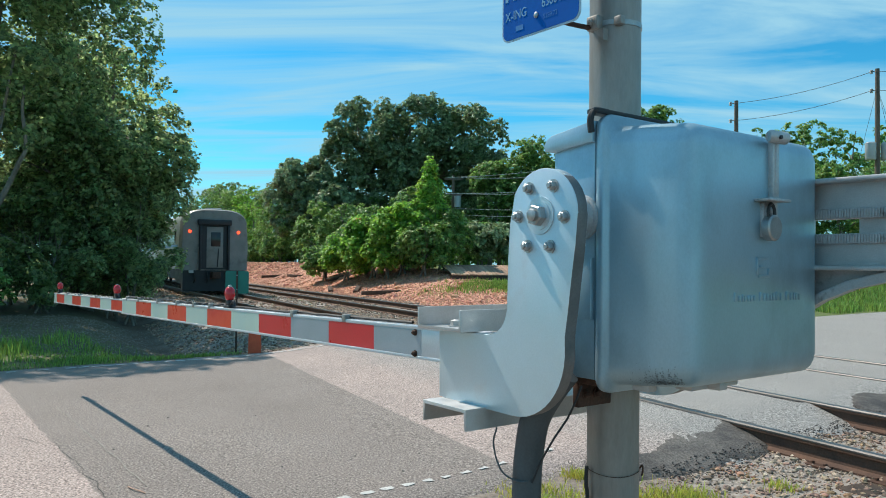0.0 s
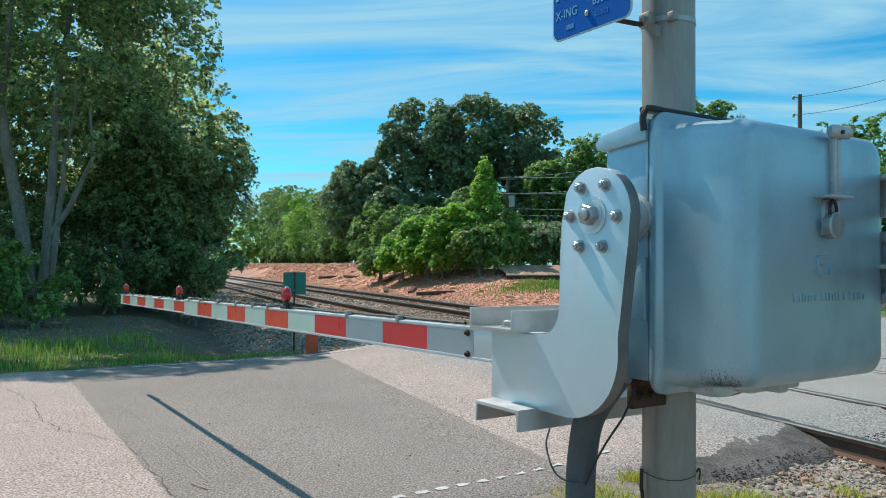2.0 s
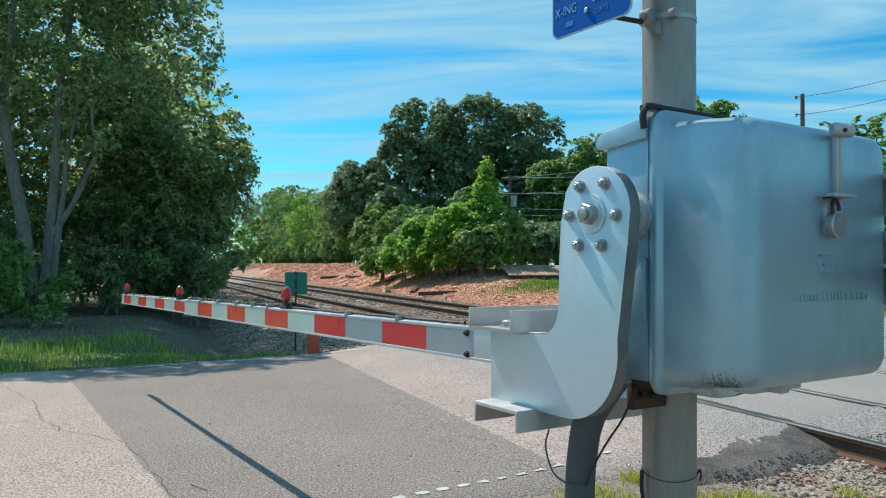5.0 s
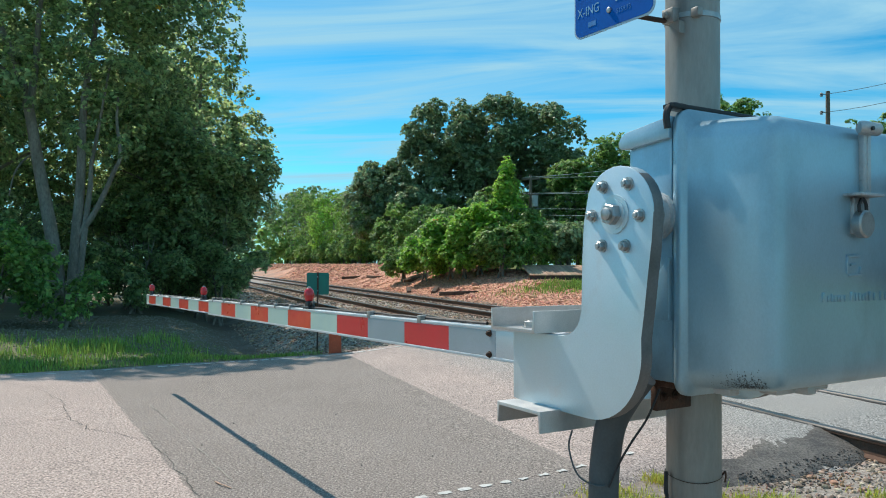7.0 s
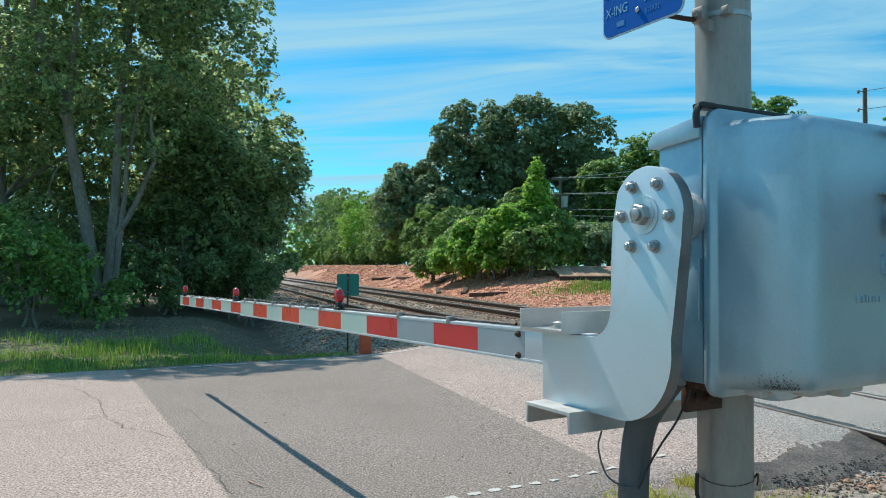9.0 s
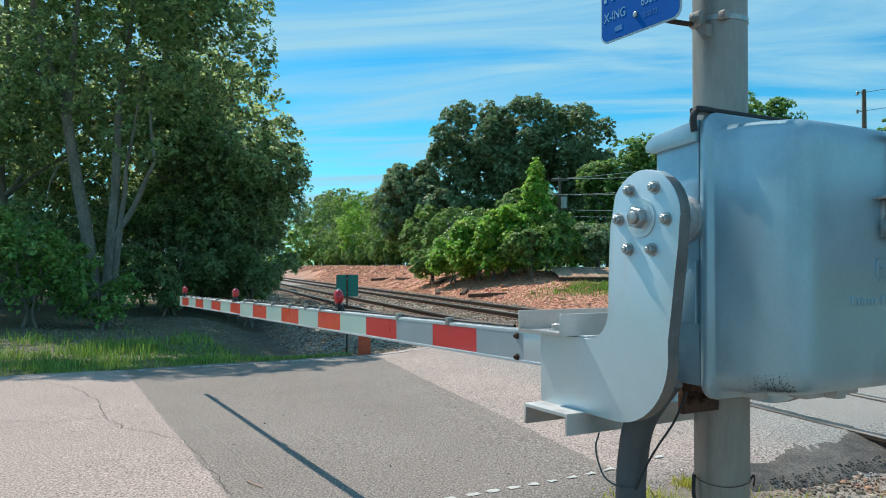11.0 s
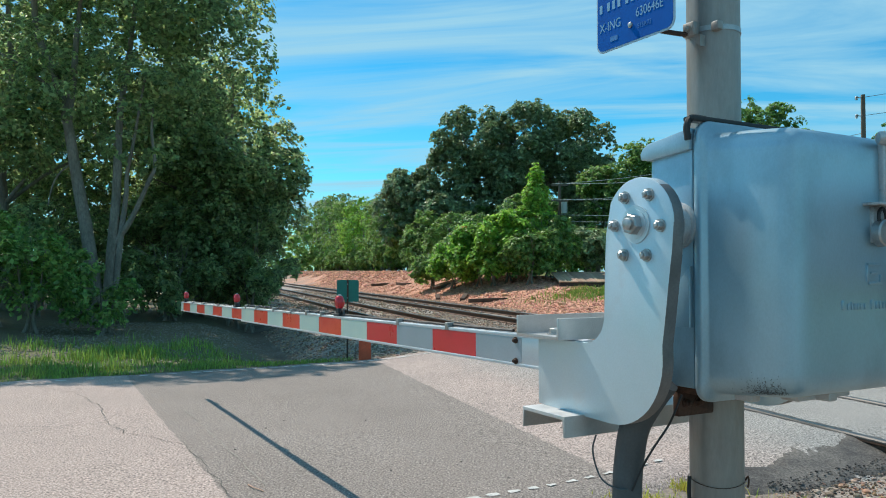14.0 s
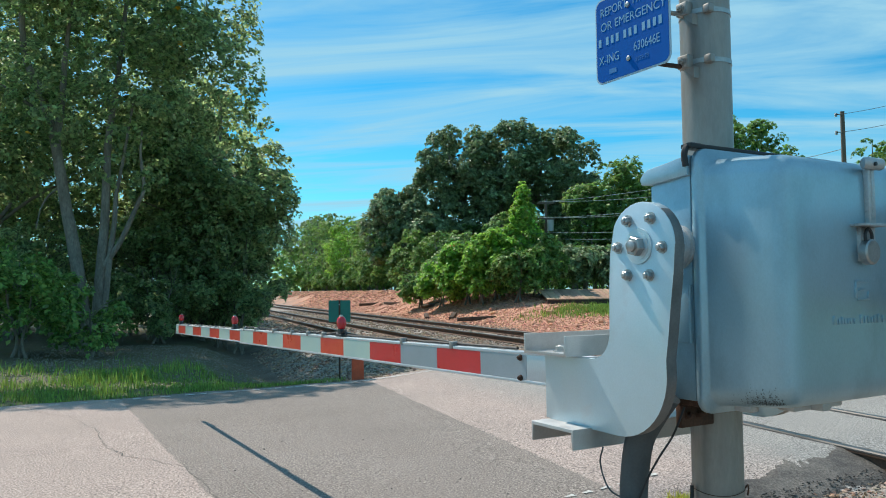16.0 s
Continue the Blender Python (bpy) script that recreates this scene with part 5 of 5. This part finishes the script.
def blades(name, material, pts, height, label, seed, width=0.006, lean=0.5):
    rng = np.random.default_rng(seed)
    P = np.asarray(pts, float)
    n = len(P)
    z = ground_z(P[:, 0], P[:, 1])
    base = np.stack([P[:, 0], P[:, 1], z - 0.01], -1)
    a = rng.uniform(0, 2 * math.pi, n)
    h = height * rng.uniform(0.45, 1.25, n)
    side = np.stack([np.cos(a), np.sin(a), np.zeros(n)], -1) * width * rng.uniform(0.6, 1.4, n)[:, None]
    b = rng.uniform(0, 2 * math.pi, n)
    ln = np.stack([np.cos(b), np.sin(b), np.zeros(n)], -1) * (h * lean * rng.random(n))[:, None]
    up = np.array([0, 0, 1.0])
    m = base + up * (h * 0.6)[:, None] + ln * 0.4
    tip = base + up * h[:, None] * 0.95 + ln
    V = np.stack([base - side, base + side, m + side * .7, m - side * .7, tip], 1).reshape(-1, 3)
    i = (np.arange(n) * 5)[:, None]
    quads = i + np.array([0, 1, 2, 3])
    tris = i + np.array([3, 2, 4])
    me = bpy.data.meshes.new(name)
    me.from_pydata(V.tolist(), [], quads.tolist() + tris.tolist())
    me.materials.append(material)
    return tagged(new(name, me), label, "grass", kind="stuff")


def build_grass():
    rng = np.random.default_rng(12)
    w = rng.uniform(-9, 8.6, 46000)
    p = 11.9 + np.abs(rng.normal(0, 1, 46000)) * 1.6
    x, y = w * RD.x + p * RN.x, w * RD.y + p * RN.y
    v = x * TRN.x + y * TRN.y
    patch = ripple(x * 1.3, y * 1.3) + 0.6 * ripple(x * 3.7 + 2, y * 3.7)
    keep = (v < 2.6 + patch * 0.6) & (patch + rng.normal(0, 0.30, len(x)) > 0.06) & ((p > 12.45) | (w > -2.0))
    blades("verge_grass", grass_mat, np.stack([x, y], -1)[keep], 0.085, "patchy green grass verge beside the road", 5)
    w = rng.uniform(-9, 3.5, 34000); p = 14.2 + rng.normal(0, 1.5, 34000)
    x, y = w * RD.x + p * RN.x, w * RD.y + p * RN.y
    ok = (ripple(x, y) + 0.6 * ripple(x * 3.1, y * 3.1) + rng.normal(0, 0.2, len(x)) > 0.3) & (p > 12.3) & (x * TRN.x + y * TRN.y < 1.2)
    blades("tall_grass", grass_mat, np.stack([x, y], -1)[ok], 0.20, "taller bright grass before the shrubs", 6, 0.008)
    # tufts at the mast's foot
    pts = []
    for cx, cy, r, n in ((0.98, 5.55, 0.10, 260), (0.62, 5.15, 0.22, 420), (1.28, 5.02, 0.26, 700), (1.62, 5.08, 0.16, 420), (0.95, 4.85, 0.3, 700), (1.5, 4.7, 0.35, 800), (0.3, 4.72, 0.12, 120), (2.35, 5.35, 0.10, 140)):
        q = rng.normal(size=(n, 2)) * r * 0.6 + (cx, cy)
        pts.append(q)
    blades("kerb_grass", grass_dry, np.concatenate(pts), 0.07, "short yellowing grass tufts at the road edge", 7, 0.004, 0.8)
    # grass below the platform and across the far roadside
    x = 3.6 + rng.normal(0, 1.7, 8000); y = 34.0 + rng.normal(0, 0.9, 8000) + (x - 1) * 0.1
    blades("platform_grass", grass_mat, np.stack([x, y], -1)[ripple(x * 2, y * 2) > -0.3], 0.22, "bright grass below the wooden platform", 8, 0.014)
    x = rng.uniform(13, 36, 44000); y = rng.uniform(24, 42, 44000)
    q = np.stack([x, y], -1)[((x * RN.x + y * RN.y) > 12.2 + 0.3 * ripple(x, y)) & ((x * TRN.x + y * TRN.y) > 18.5)]
    blades("roadside_grass", grass_mat, q, 0.3, "long grass beyond the far road edge", 9, 0.016)


def stones(name, material, P, size, label, seed, category="stones"):
    rng = np.random.default_rng(seed)
    ico = bmesh.new()
    bmesh.ops.create_icosphere(ico, subdivisions=1, radius=1)
    bv = np.array([v.co[:] for v in ico.verts]); bf = np.array([[v.index for v in f.verts] for f in ico.faces])
    ico.free()
    P = np.asarray(P, float)
    n = len(P)
    s = size * rng.uniform(0.55, 1.35, n)[:, None] * rng.uniform(0.6, 1.15, (n, 3))
    V = bv[None] * rng.uniform(0.72, 1.2, (n, len(bv), 1)) * s[:, None, :]
    a = rng.uniform(0, 2 * math.pi, n)
    c, d = np.cos(a)[:, None], np.sin(a)[:, None]
    X, Y = V[..., 0] * c - V[..., 1] * d, V[..., 0] * d + V[..., 1] * c
    z = ground_z(P[:, 0], P[:, 1]) if P.shape[1] == 2 else P[:, 2]
    V = np.stack([X + P[:, :1], Y + P[:, 1:2], V[..., 2] * 0.75 + z[:, None] + 0.2 * size], -1).reshape(-1, 3)
    F = (bf[None] + (np.arange(n) * len(bv))[:, None, None]).reshape(-1, 3)
    me = bpy.data.meshes.new(name)
    me.from_pydata(V.tolist(), [], F.tolist())
    me.materials.append(material)
    return tagged(new(name, me), label, category, kind="stuff")


def build_stones():
    rng = np.random.default_rng(31)

    def in_track(u0, u1, v0, v1, n):
        u, v = rng.uniform(u0, u1, n), rng.uniform(v0, v1, n)
        return np.stack([u * TRK.x + v * TRN.x, u * TRK.y + v * TRN.y], -1)

    def off_road(q, margin=0.15):
        p = q[:, 0] * RN.x + q[:, 1] * RN.y
        return q[(p < ROAD_NEAR - margin) | (p > ROAD_FAR + margin)]
    q = off_road(in_track(-2.5, 5.2, 4.0, 12.2, 13000))
    stones("ballast", stone_mat, q, 0.023, "pale crushed stone ballast between the rails", 1)
    q = off_road(in_track(9.5, 26, 2.3, 8.8, 15000))
    stones("ballast", stone_mat, q, 0.036, "grey-brown crushed stone ballast on the track shoulder", 2)
    q = off_road(in_track(26, 60, 3.0, 12.4, 6000))
    stones("ballast", stone_mat, q, 0.06, "crushed stone ballast along the far tracks", 3)
    q = in_track(17, 62, 12.0, 18.0, 15000)
    stones("clay_clods", clay_stone, q, 0.05, "loose red clay clods and rubble on the bank", 4, "rubble")
    q = in_track(60, 125, 12.0, 18.4, 7000)
    stones("clay_clods", clay_stone, q, 0.12, "loose red clay rubble on the far bank", 14, "rubble")
    q = in_track(10, 24, -3.5, 2.8, 7000)
    q = q[(q[:, 0] * RN.x + q[:, 1] * RN.y) > 12.5]
    stones("leaf_litter", bark, q, 0.022, "brown leaf litter and twigs under the trees", 15, "litter")
    u = rng.uniform(18, 55, 60); v = rng.uniform(12.6, 16.5, 60)
    big = np.stack([u * TRK.x + v * TRN.x, u * TRK.y + v * TRN.y], -1)
    stones("clay_lumps", clay_stone, big, 0.17, "larger clay lumps on the bank", 5, "rubble")
    # crumbled black asphalt at the road's broken edge
    w = rng.uniform(4.6, 10.2, 1800); p = ROAD_NEAR - 0.42 - np.abs(rng.normal(0, 0.2, 1800)) * np.interp(w, [4.6, 5.4, 6.5, 9], [0.6, 1.5, 1.2, 1.6])
    x, y = w * RD.x + p * RN.x, w * RD.y + p * RN.y
    v = x * TRN.x + y * TRN.y
    ok = (np.abs(np.abs(v - 6.1) - 0.7525) > 0.09)
    g = np.clip((p - (ROAD_NEAR - 0.65)) / 0.65, 0, 1) ** 0.8
    z = np.maximum(ground_z(x, y), (ground_z(x - RN.x * 0.1, y - RN.y * 0.1) - 0.03) * (1 - g) + road_z(x, y) * g) + np.where(p > ROAD_NEAR - 0.62, 0.020, 0.005)
    stones("asphalt_crumbs", tar_stone, np.stack([x, y, z], -1)[ok], 0.0085, "crumbled black asphalt at the broken road edge", 6, "rubble")
    w = rng.uniform(4.2, 7.5, 5200); p = rng.uniform(2.0, 3.6, 5200)
    x, y = w * RD.x + p * RN.x, w * RD.y + p * RN.y
    stones("gravel", stone_mat, np.stack([x, y], -1), 0.0085, "fine pale gravel beside the mast", 7)
    # a few pebbles and a dry twig on the asphalt
    w = rng.uniform(1.5, 5, 26); p = rng.uniform(4.6, 9, 26)
    x, y = w * RD.x + p * RN.x, w * RD.y + p * RN.y
    stones("pebbles", tar_stone, np.stack([x, y, road_z(x, y)], -1), 0.011, "scattered pebbles on the road", 8)
    tw = thing("twig", pose(-2.02, 5.02, float(road_z(-2.0, 5.0)) + 0.006), "dry pale twig lying on the road", "twig")
    part("stick", tubem(bend([(-.06, .10, 0), (0, 0.03, 0.006), (.05, .0, 0.004), (.11, -.04, 0)], 4), [0.005] * 12 + [0.003], 6), plank_wood, tw)


def build_bank_timber():
    rnd = random.Random(9)
    for k, (u, v) in enumerate(((33, 13.3), (36.5, 13.4), (39, 12.8), (43, 14.4), (52, 14.5), (57, 14.3))):
        x, y = track_xy(u, v)
        t = thing("old_tie", pose(x, y, float(ground_z(x, y)) + 0.10, rnd.uniform(-6, 6), rnd.uniform(-6, 6), rnd.uniform(0, 180)), "discarded dark railway tie lying on the bank", "railway tie", "discarded ties on the bank")
        part("timber", boxm(-0.95, 0.95, -0.11, 0.11, -0.09, 0.09, 0.02), tie_wood, t)


def build_platform():
    x, y = 2.15, 38.2
    z = float(ground_z(x, y))
    t = thing("loading_platform", pose(x, y, z, 0, 0, 8), "low timber platform with sunlit planks on a dark frame", "platform")
    top = 1.36 - z
    for k in range(17):
        pl = part("plank", boxm(-1.95 + k * 0.225, -1.95 + k * 0.225 + 0.212, -1.5, 1.6, top - 0.05, top, 0.006), plank_wood, t)
        pl.matrix_basis = pose(0, 0, top, 8.5, 0, 0) @ pose(0, 0, -top)
    part("front_beam", boxm(-1.95, 1.9, -1.50, -1.36, top - 0.50, top - 0.285), dark_wood, t, "dark edge beam")
    for k in range(5):
        part("leg", boxm(-1.9 + k * 0.92, -1.75 + k * 0.92, -1.45, -1.3, -0.5, top - 0.3), dark_wood, t)
    x, y = 4.3, 37.6
    z = float(ground_z(x, y))
    b = thing("timber_rack", pose(x, y, z, 0, 0, 8), "dark timber rack with a plank across the top", "rack")
    for sx in (-0.35, 1.2):
        part("post", boxm(sx - 0.09, sx + 0.09, -0.1, 0.1, -0.4, 1.95 - z), dark_wood, b)
    part("top_plank", boxm(-0.8, 1.7, -0.14, 0.14, 1.95 - z, 2.03 - z), dark_wood, b)
    part("strut", tubem([(-0.1, 0, 1.9 - z), (-0.35, 0, 1.2 - z)], 0.06, 6), dark_wood, b)
    part("low_plank", boxm(-0.5, 1.6, -0.12, 0.12, 1.28 - z, 1.36 - z), plank_wood, b)


# ---------------------------------------------------------------- overhead line


def build_lines():
    def upole(x, y, top, lab, cans=0):
        z = float(ground_z(x, y))
        t = thing("utility_pole", pose(x, y, z), lab, "utility pole", "utility poles")
        part("shaft", tubem([(0, 0, -.5), (0, 0, top - z)], [0.17, 0.11], 12), wood_pole, t)
        return t, z
    p1, z1 = upole(16.94, 44.06, 11.3, "brown wooden utility pole with insulators")
    p2, z2 = upole(22.86, 40.06, 12.2, "brown wooden utility pole with two transformer cans")
    p3, z3 = upole(0.75, 62.0, 8.9, "distant wooden utility pole with crossarms")
    for t, z, hs in ((p1, z1, (11.1, 10.1)), (p2, z2, (12.0, 11.0))):
        for h in hs:
            b = bmesh.new()
            add_tube(b, [(0, 0, h - z), (-0.38, -0.1, h - z + 0.06)], 0.025, 6)
            for q in range(4):
                add_tube(b, [(-0.38, -0.1, h - z - 0.10 + q * 0.055), (-0.38, -0.1, h - z - 0.06 + q * 0.055)], [0.085, 0.05], 10)
            part("insulator", b, can_grey, t)
    for sx in (-0.42, 0.42):
        c = bmesh.new()
        add_tube(c, [(sx, -0.1, 7.35 - z2), (sx, -0.1, 7.40 - z2), (sx, -0.1, 8.22 - z2), (sx, -0.1, 8.28 - z2)], [0.24, 0.27, 0.27, 0.2], 18)
        part("transformer", c, can_grey, p2, "pale grey transformer can")
    for h in (8.6, 7.3):
        part("crossarm", boxm(-0.7, 0.7, -0.08, 0.08, h - z3 - 0.08, h - z3 + 0.08), wood_pole, p3)
    part("transformer", tubem([(0.35, -0.2, 6.3 - z3), (0.35, -0.2, 7.2 - z3)], 0.27, 12), can_grey, p3, "pale transformer can")

    def wire(a, b, sag, r=0.014, material=None):
        a, b = Vector(a), Vector(b)
        pts = [a.lerp(b, k / 18) - Vector((0, 0, sag * 4 * (k / 18) * (1 - k / 18))) for k in range(19)]
        w = new("overhead_wire", to_mesh("overhead_wire", tubem(pts, r, 5), material or wire_dark))
        tagged(w, "overhead wire strung between poles", "wire", "overhead wires")
    for h1, h2 in ((11.1, 12.0), (10.1, 11.0)):
        wire((16.56, 43.96, h1), (22.48, 39.96, h2), 0.25)
        wire((22.48, 39.96, h2), (40, 28, h2 + 0.2), 0.6)
    # these wires take the pale can colour to stand for sunlight on them
    for k, (dx, h, h1) in enumerate(((-.6, 8.7, 9.2), (0.6, 8.7, 8.2), (-.6, 7.4, 7.6), (0.6, 7.4, 7.2), (0.1, 6.2, 6.0), (0.1, 5.7, 5.5))):
        wire((0.75 + dx, 61.9, h), (16.9, 44.06, h1), 0.5, 0.018, can_grey)
    for dx, dy in ((1.8, -1.2), (2.4, -1.6), (-1.5, 2.2)):
        wire((22.86, 40.06, 11.2), (22.86 + dx, 40.06 + dy, float(ground_z(22.86 + dx, 40.06 + dy))), 0.0, 0.01)


def build_far_roadside():
    x, y = 19.6, 35.6
    h = thing("fire_hydrant", pose(x, y, float(ground_z(x, y))), "orange-yellow fire hydrant in long grass", "hydrant")
    part("barrel", tubem([(0, 0, -.1), (0, 0, 0.1), (0, 0, 0.12), (0, 0, 0.55), (0, 0, 0.57), (0, 0, 0.66), (0, 0, 0.74), (0, 0, 0.80)], [0.13, 0.13, 0.10, 0.10, 0.13, 0.12, 0.07, 0.03], 14), hydrant_yellow, h)
    part("nozzle", tubem([(-0.2, 0, 0.42), (0.2, 0, 0.42)], 0.055, 10), hydrant_yellow, h)
    for k, (x, y) in enumerate(((16.2, 34.4), (17.4, 35.0), (18.5, 35.4))):
        p = thing("fence_post", pose(x, y, float(ground_z(x, y))), "weathered wooden fence post in the grass", "fence post", "fence posts")
        part("post", boxm(-0.05, 0.05, -0.05, 0.05, -0.3, 0.75, 0.01), wood_pole, p)


# ---------------------------------------------------------------- train


def build_train():
    t = thing("passenger_train", Matrix.Identity(4), "departing silver passenger train seen from its rear", "train")

    def shell(half, n=9):
        """The outline of a car across: flat sides that lean in, an arched roof."""
        pts = [(-half, 1.02), (-half - 0.02, 2.0), (-half + 0.03, 2.9)]
        pts += [(half * 0.98 * math.copysign(abs(math.cos(a)) ** 0.6, math.cos(a)), 2.92 + 0.80 * math.sin(a) ** 0.75) for a in (math.pi - math.pi * k / (2 * n) for k in range(2 * n + 1))][1:-1]
        return pts + [(half - 0.03, 2.9), (half + 0.02, 2.0), (half, 1.02)]
    for c in range(3):
        y0 = c * 26.4
        body = bmesh.new()
        add_prism(body, shell(1.50), y0 + 0.35, y0 + 25.8)
        b = part("car_body", body, car_steel, t, "fluted stainless steel car body", smooth=30)
        for side in (-1, 1):
            for k in range(9):
                part("flute", boxm(side * 1.515 - 0.02, side * 1.515 + 0.02, y0 + 0.6, y0 + 25.6, 1.08 + k * 0.095, 1.13 + k * 0.095), car_steel, b)
            part("window_band", boxm(side * 1.50 - 0.03, side * 1.50 + 0.03, y0 + 1.6, y0 + 24.6, 2.15, 2.75), car_glass, b, "dark window band")
            part("stripe", boxm(side * 1.51 - 0.02, side * 1.51 + 0.02, y0 + 0.6, y0 + 25.6, 2.02, 2.12), car_blue, b, "blue stripe")
        under = boxm(-1.25, 1.25, y0 + 0.8, y0 + 25.2, 0.55, 1.02)
        part("underframe", under, car_dark, t)
        for ty in (y0 + 3.2, y0 + 22.8):
            tr = boxm(-1.1, 1.1, ty - 1.6, ty + 1.6, 0.38, 0.66)
            truck = part("truck", tr, car_dark, t)
            for wy in (-1.25, 1.25):
                for sx in (-0.75, 0.75):
                    part("wheel", tubem([(sx - 0.06, ty + wy, 0.46), (sx + 0.06, ty + wy, 0.46)], 0.455, 20), rust_dark, truck)
        if c:
            part("gangway", boxm(-0.55, 0.55, y0 - 0.62, y0 + 0.36, 1.2, 3.2), car_dark, t)
    # the rear end
    end = bmesh.new()
    out = shell(1.44)
    out = [(x, z if z > 1.1 else 0.98) for x, z in out]
    add_loft(end, [[Vector((x, 0.36, z)) for x, z in shell(1.50)], [Vector((x, 0.12, z)) for x, z in out], [Vector((x * 0.97, 0.0, 1.0 + (z - 1.0) * 0.98)) for x, z in out]])
    e = part("end_wall", end, car_white, t, "pale grimy end wall", smooth=25)
    part("recess", boxm(-0.70, 0.60, -0.03, 0.02, 1.02, 3.12), car_dark, e, "dark door recess")
    for sx in (-0.70, 0.52):
        part("buffer_post", boxm(sx, sx + 0.10, -0.16, 0.01, 1.0, 3.0, 0.02), car_dark, e)
    part("hood", boxm(-0.78, 0.70, -0.2, 0.02, 3.0, 3.24, 0.04), car_dark, e, "dark hood above the door")
    d = part("door", boxm(-0.38, 0.34, -0.05, -0.02, 1.1, 2.92, 0.01), car_white, e, "grey end door")
    part("door_window", boxm(-0.20, 0.22, -0.062, -0.045, 2.05, 2.68, 0.01), car_glass, d)
    part("handrail", tubem([(0.10, -0.08, 1.15), (0.12, -0.09, 1.6), (0.14, -0.08, 1.95)], 0.02, 6), car_dark, d)
    part("roof_vent", boxm(-0.35, 0.35, 0.5, 1.4, 3.68, 3.80, 0.04), car_steel, e)
    for sx in (-1.10, 1.02):
        part("tail_lamp", tubem([(sx, -0.03, 2.70), (sx, 0.02, 2.70)], 0.065, 16), tail_red, e, "lit red tail lamp")
    part("step_light", boxm(-1.12, -0.92, -0.04, 0.01, 0.86, 0.98), can_grey, e)
    part("coupler", boxm(-0.18, 0.18, -0.5, 0.9, 0.62, 0.92, 0.03), rust_dark, t)
    # added dark box fills the shaded underside of the end, hiding gap and wheels
    part("pilot", boxm(-1.36, 1.36, 0.05, 0.5, 0.06, 1.0), car_dark, t)
    for sx in (-0.9, -0.35, 0.45, 0.95):
        part("hose", tubem(bend([(sx, 0.02, 0.9), (sx + 0.03, -0.12, 0.6), (sx, -0.02, 0.45)], 4), 0.035, 6), black_rubber, t)
    return t


build_left_wood()
build_far_trees()
build_grass()
build_stones()
build_bank_timber()
build_platform()
build_lines()
build_far_roadside()
train = build_train()


def motions():
    yaw = math.degrees(math.atan2(TRK.y, TRK.x)) - 90
    rows = []
    for t in (0, 0.2, 0.4, 0.6, 0.8, 1.0, 1.5, 2.0, 3.0, 4.0, 6.0, 8.0, 10.0, 12.0, 14.0, 16.0):
        rows.append((t, pose(*track_xy(35.0 + 24.0 * t, 6.1), 0.25, 0, 0, yaw)))
    walk(train, rows)


motions()
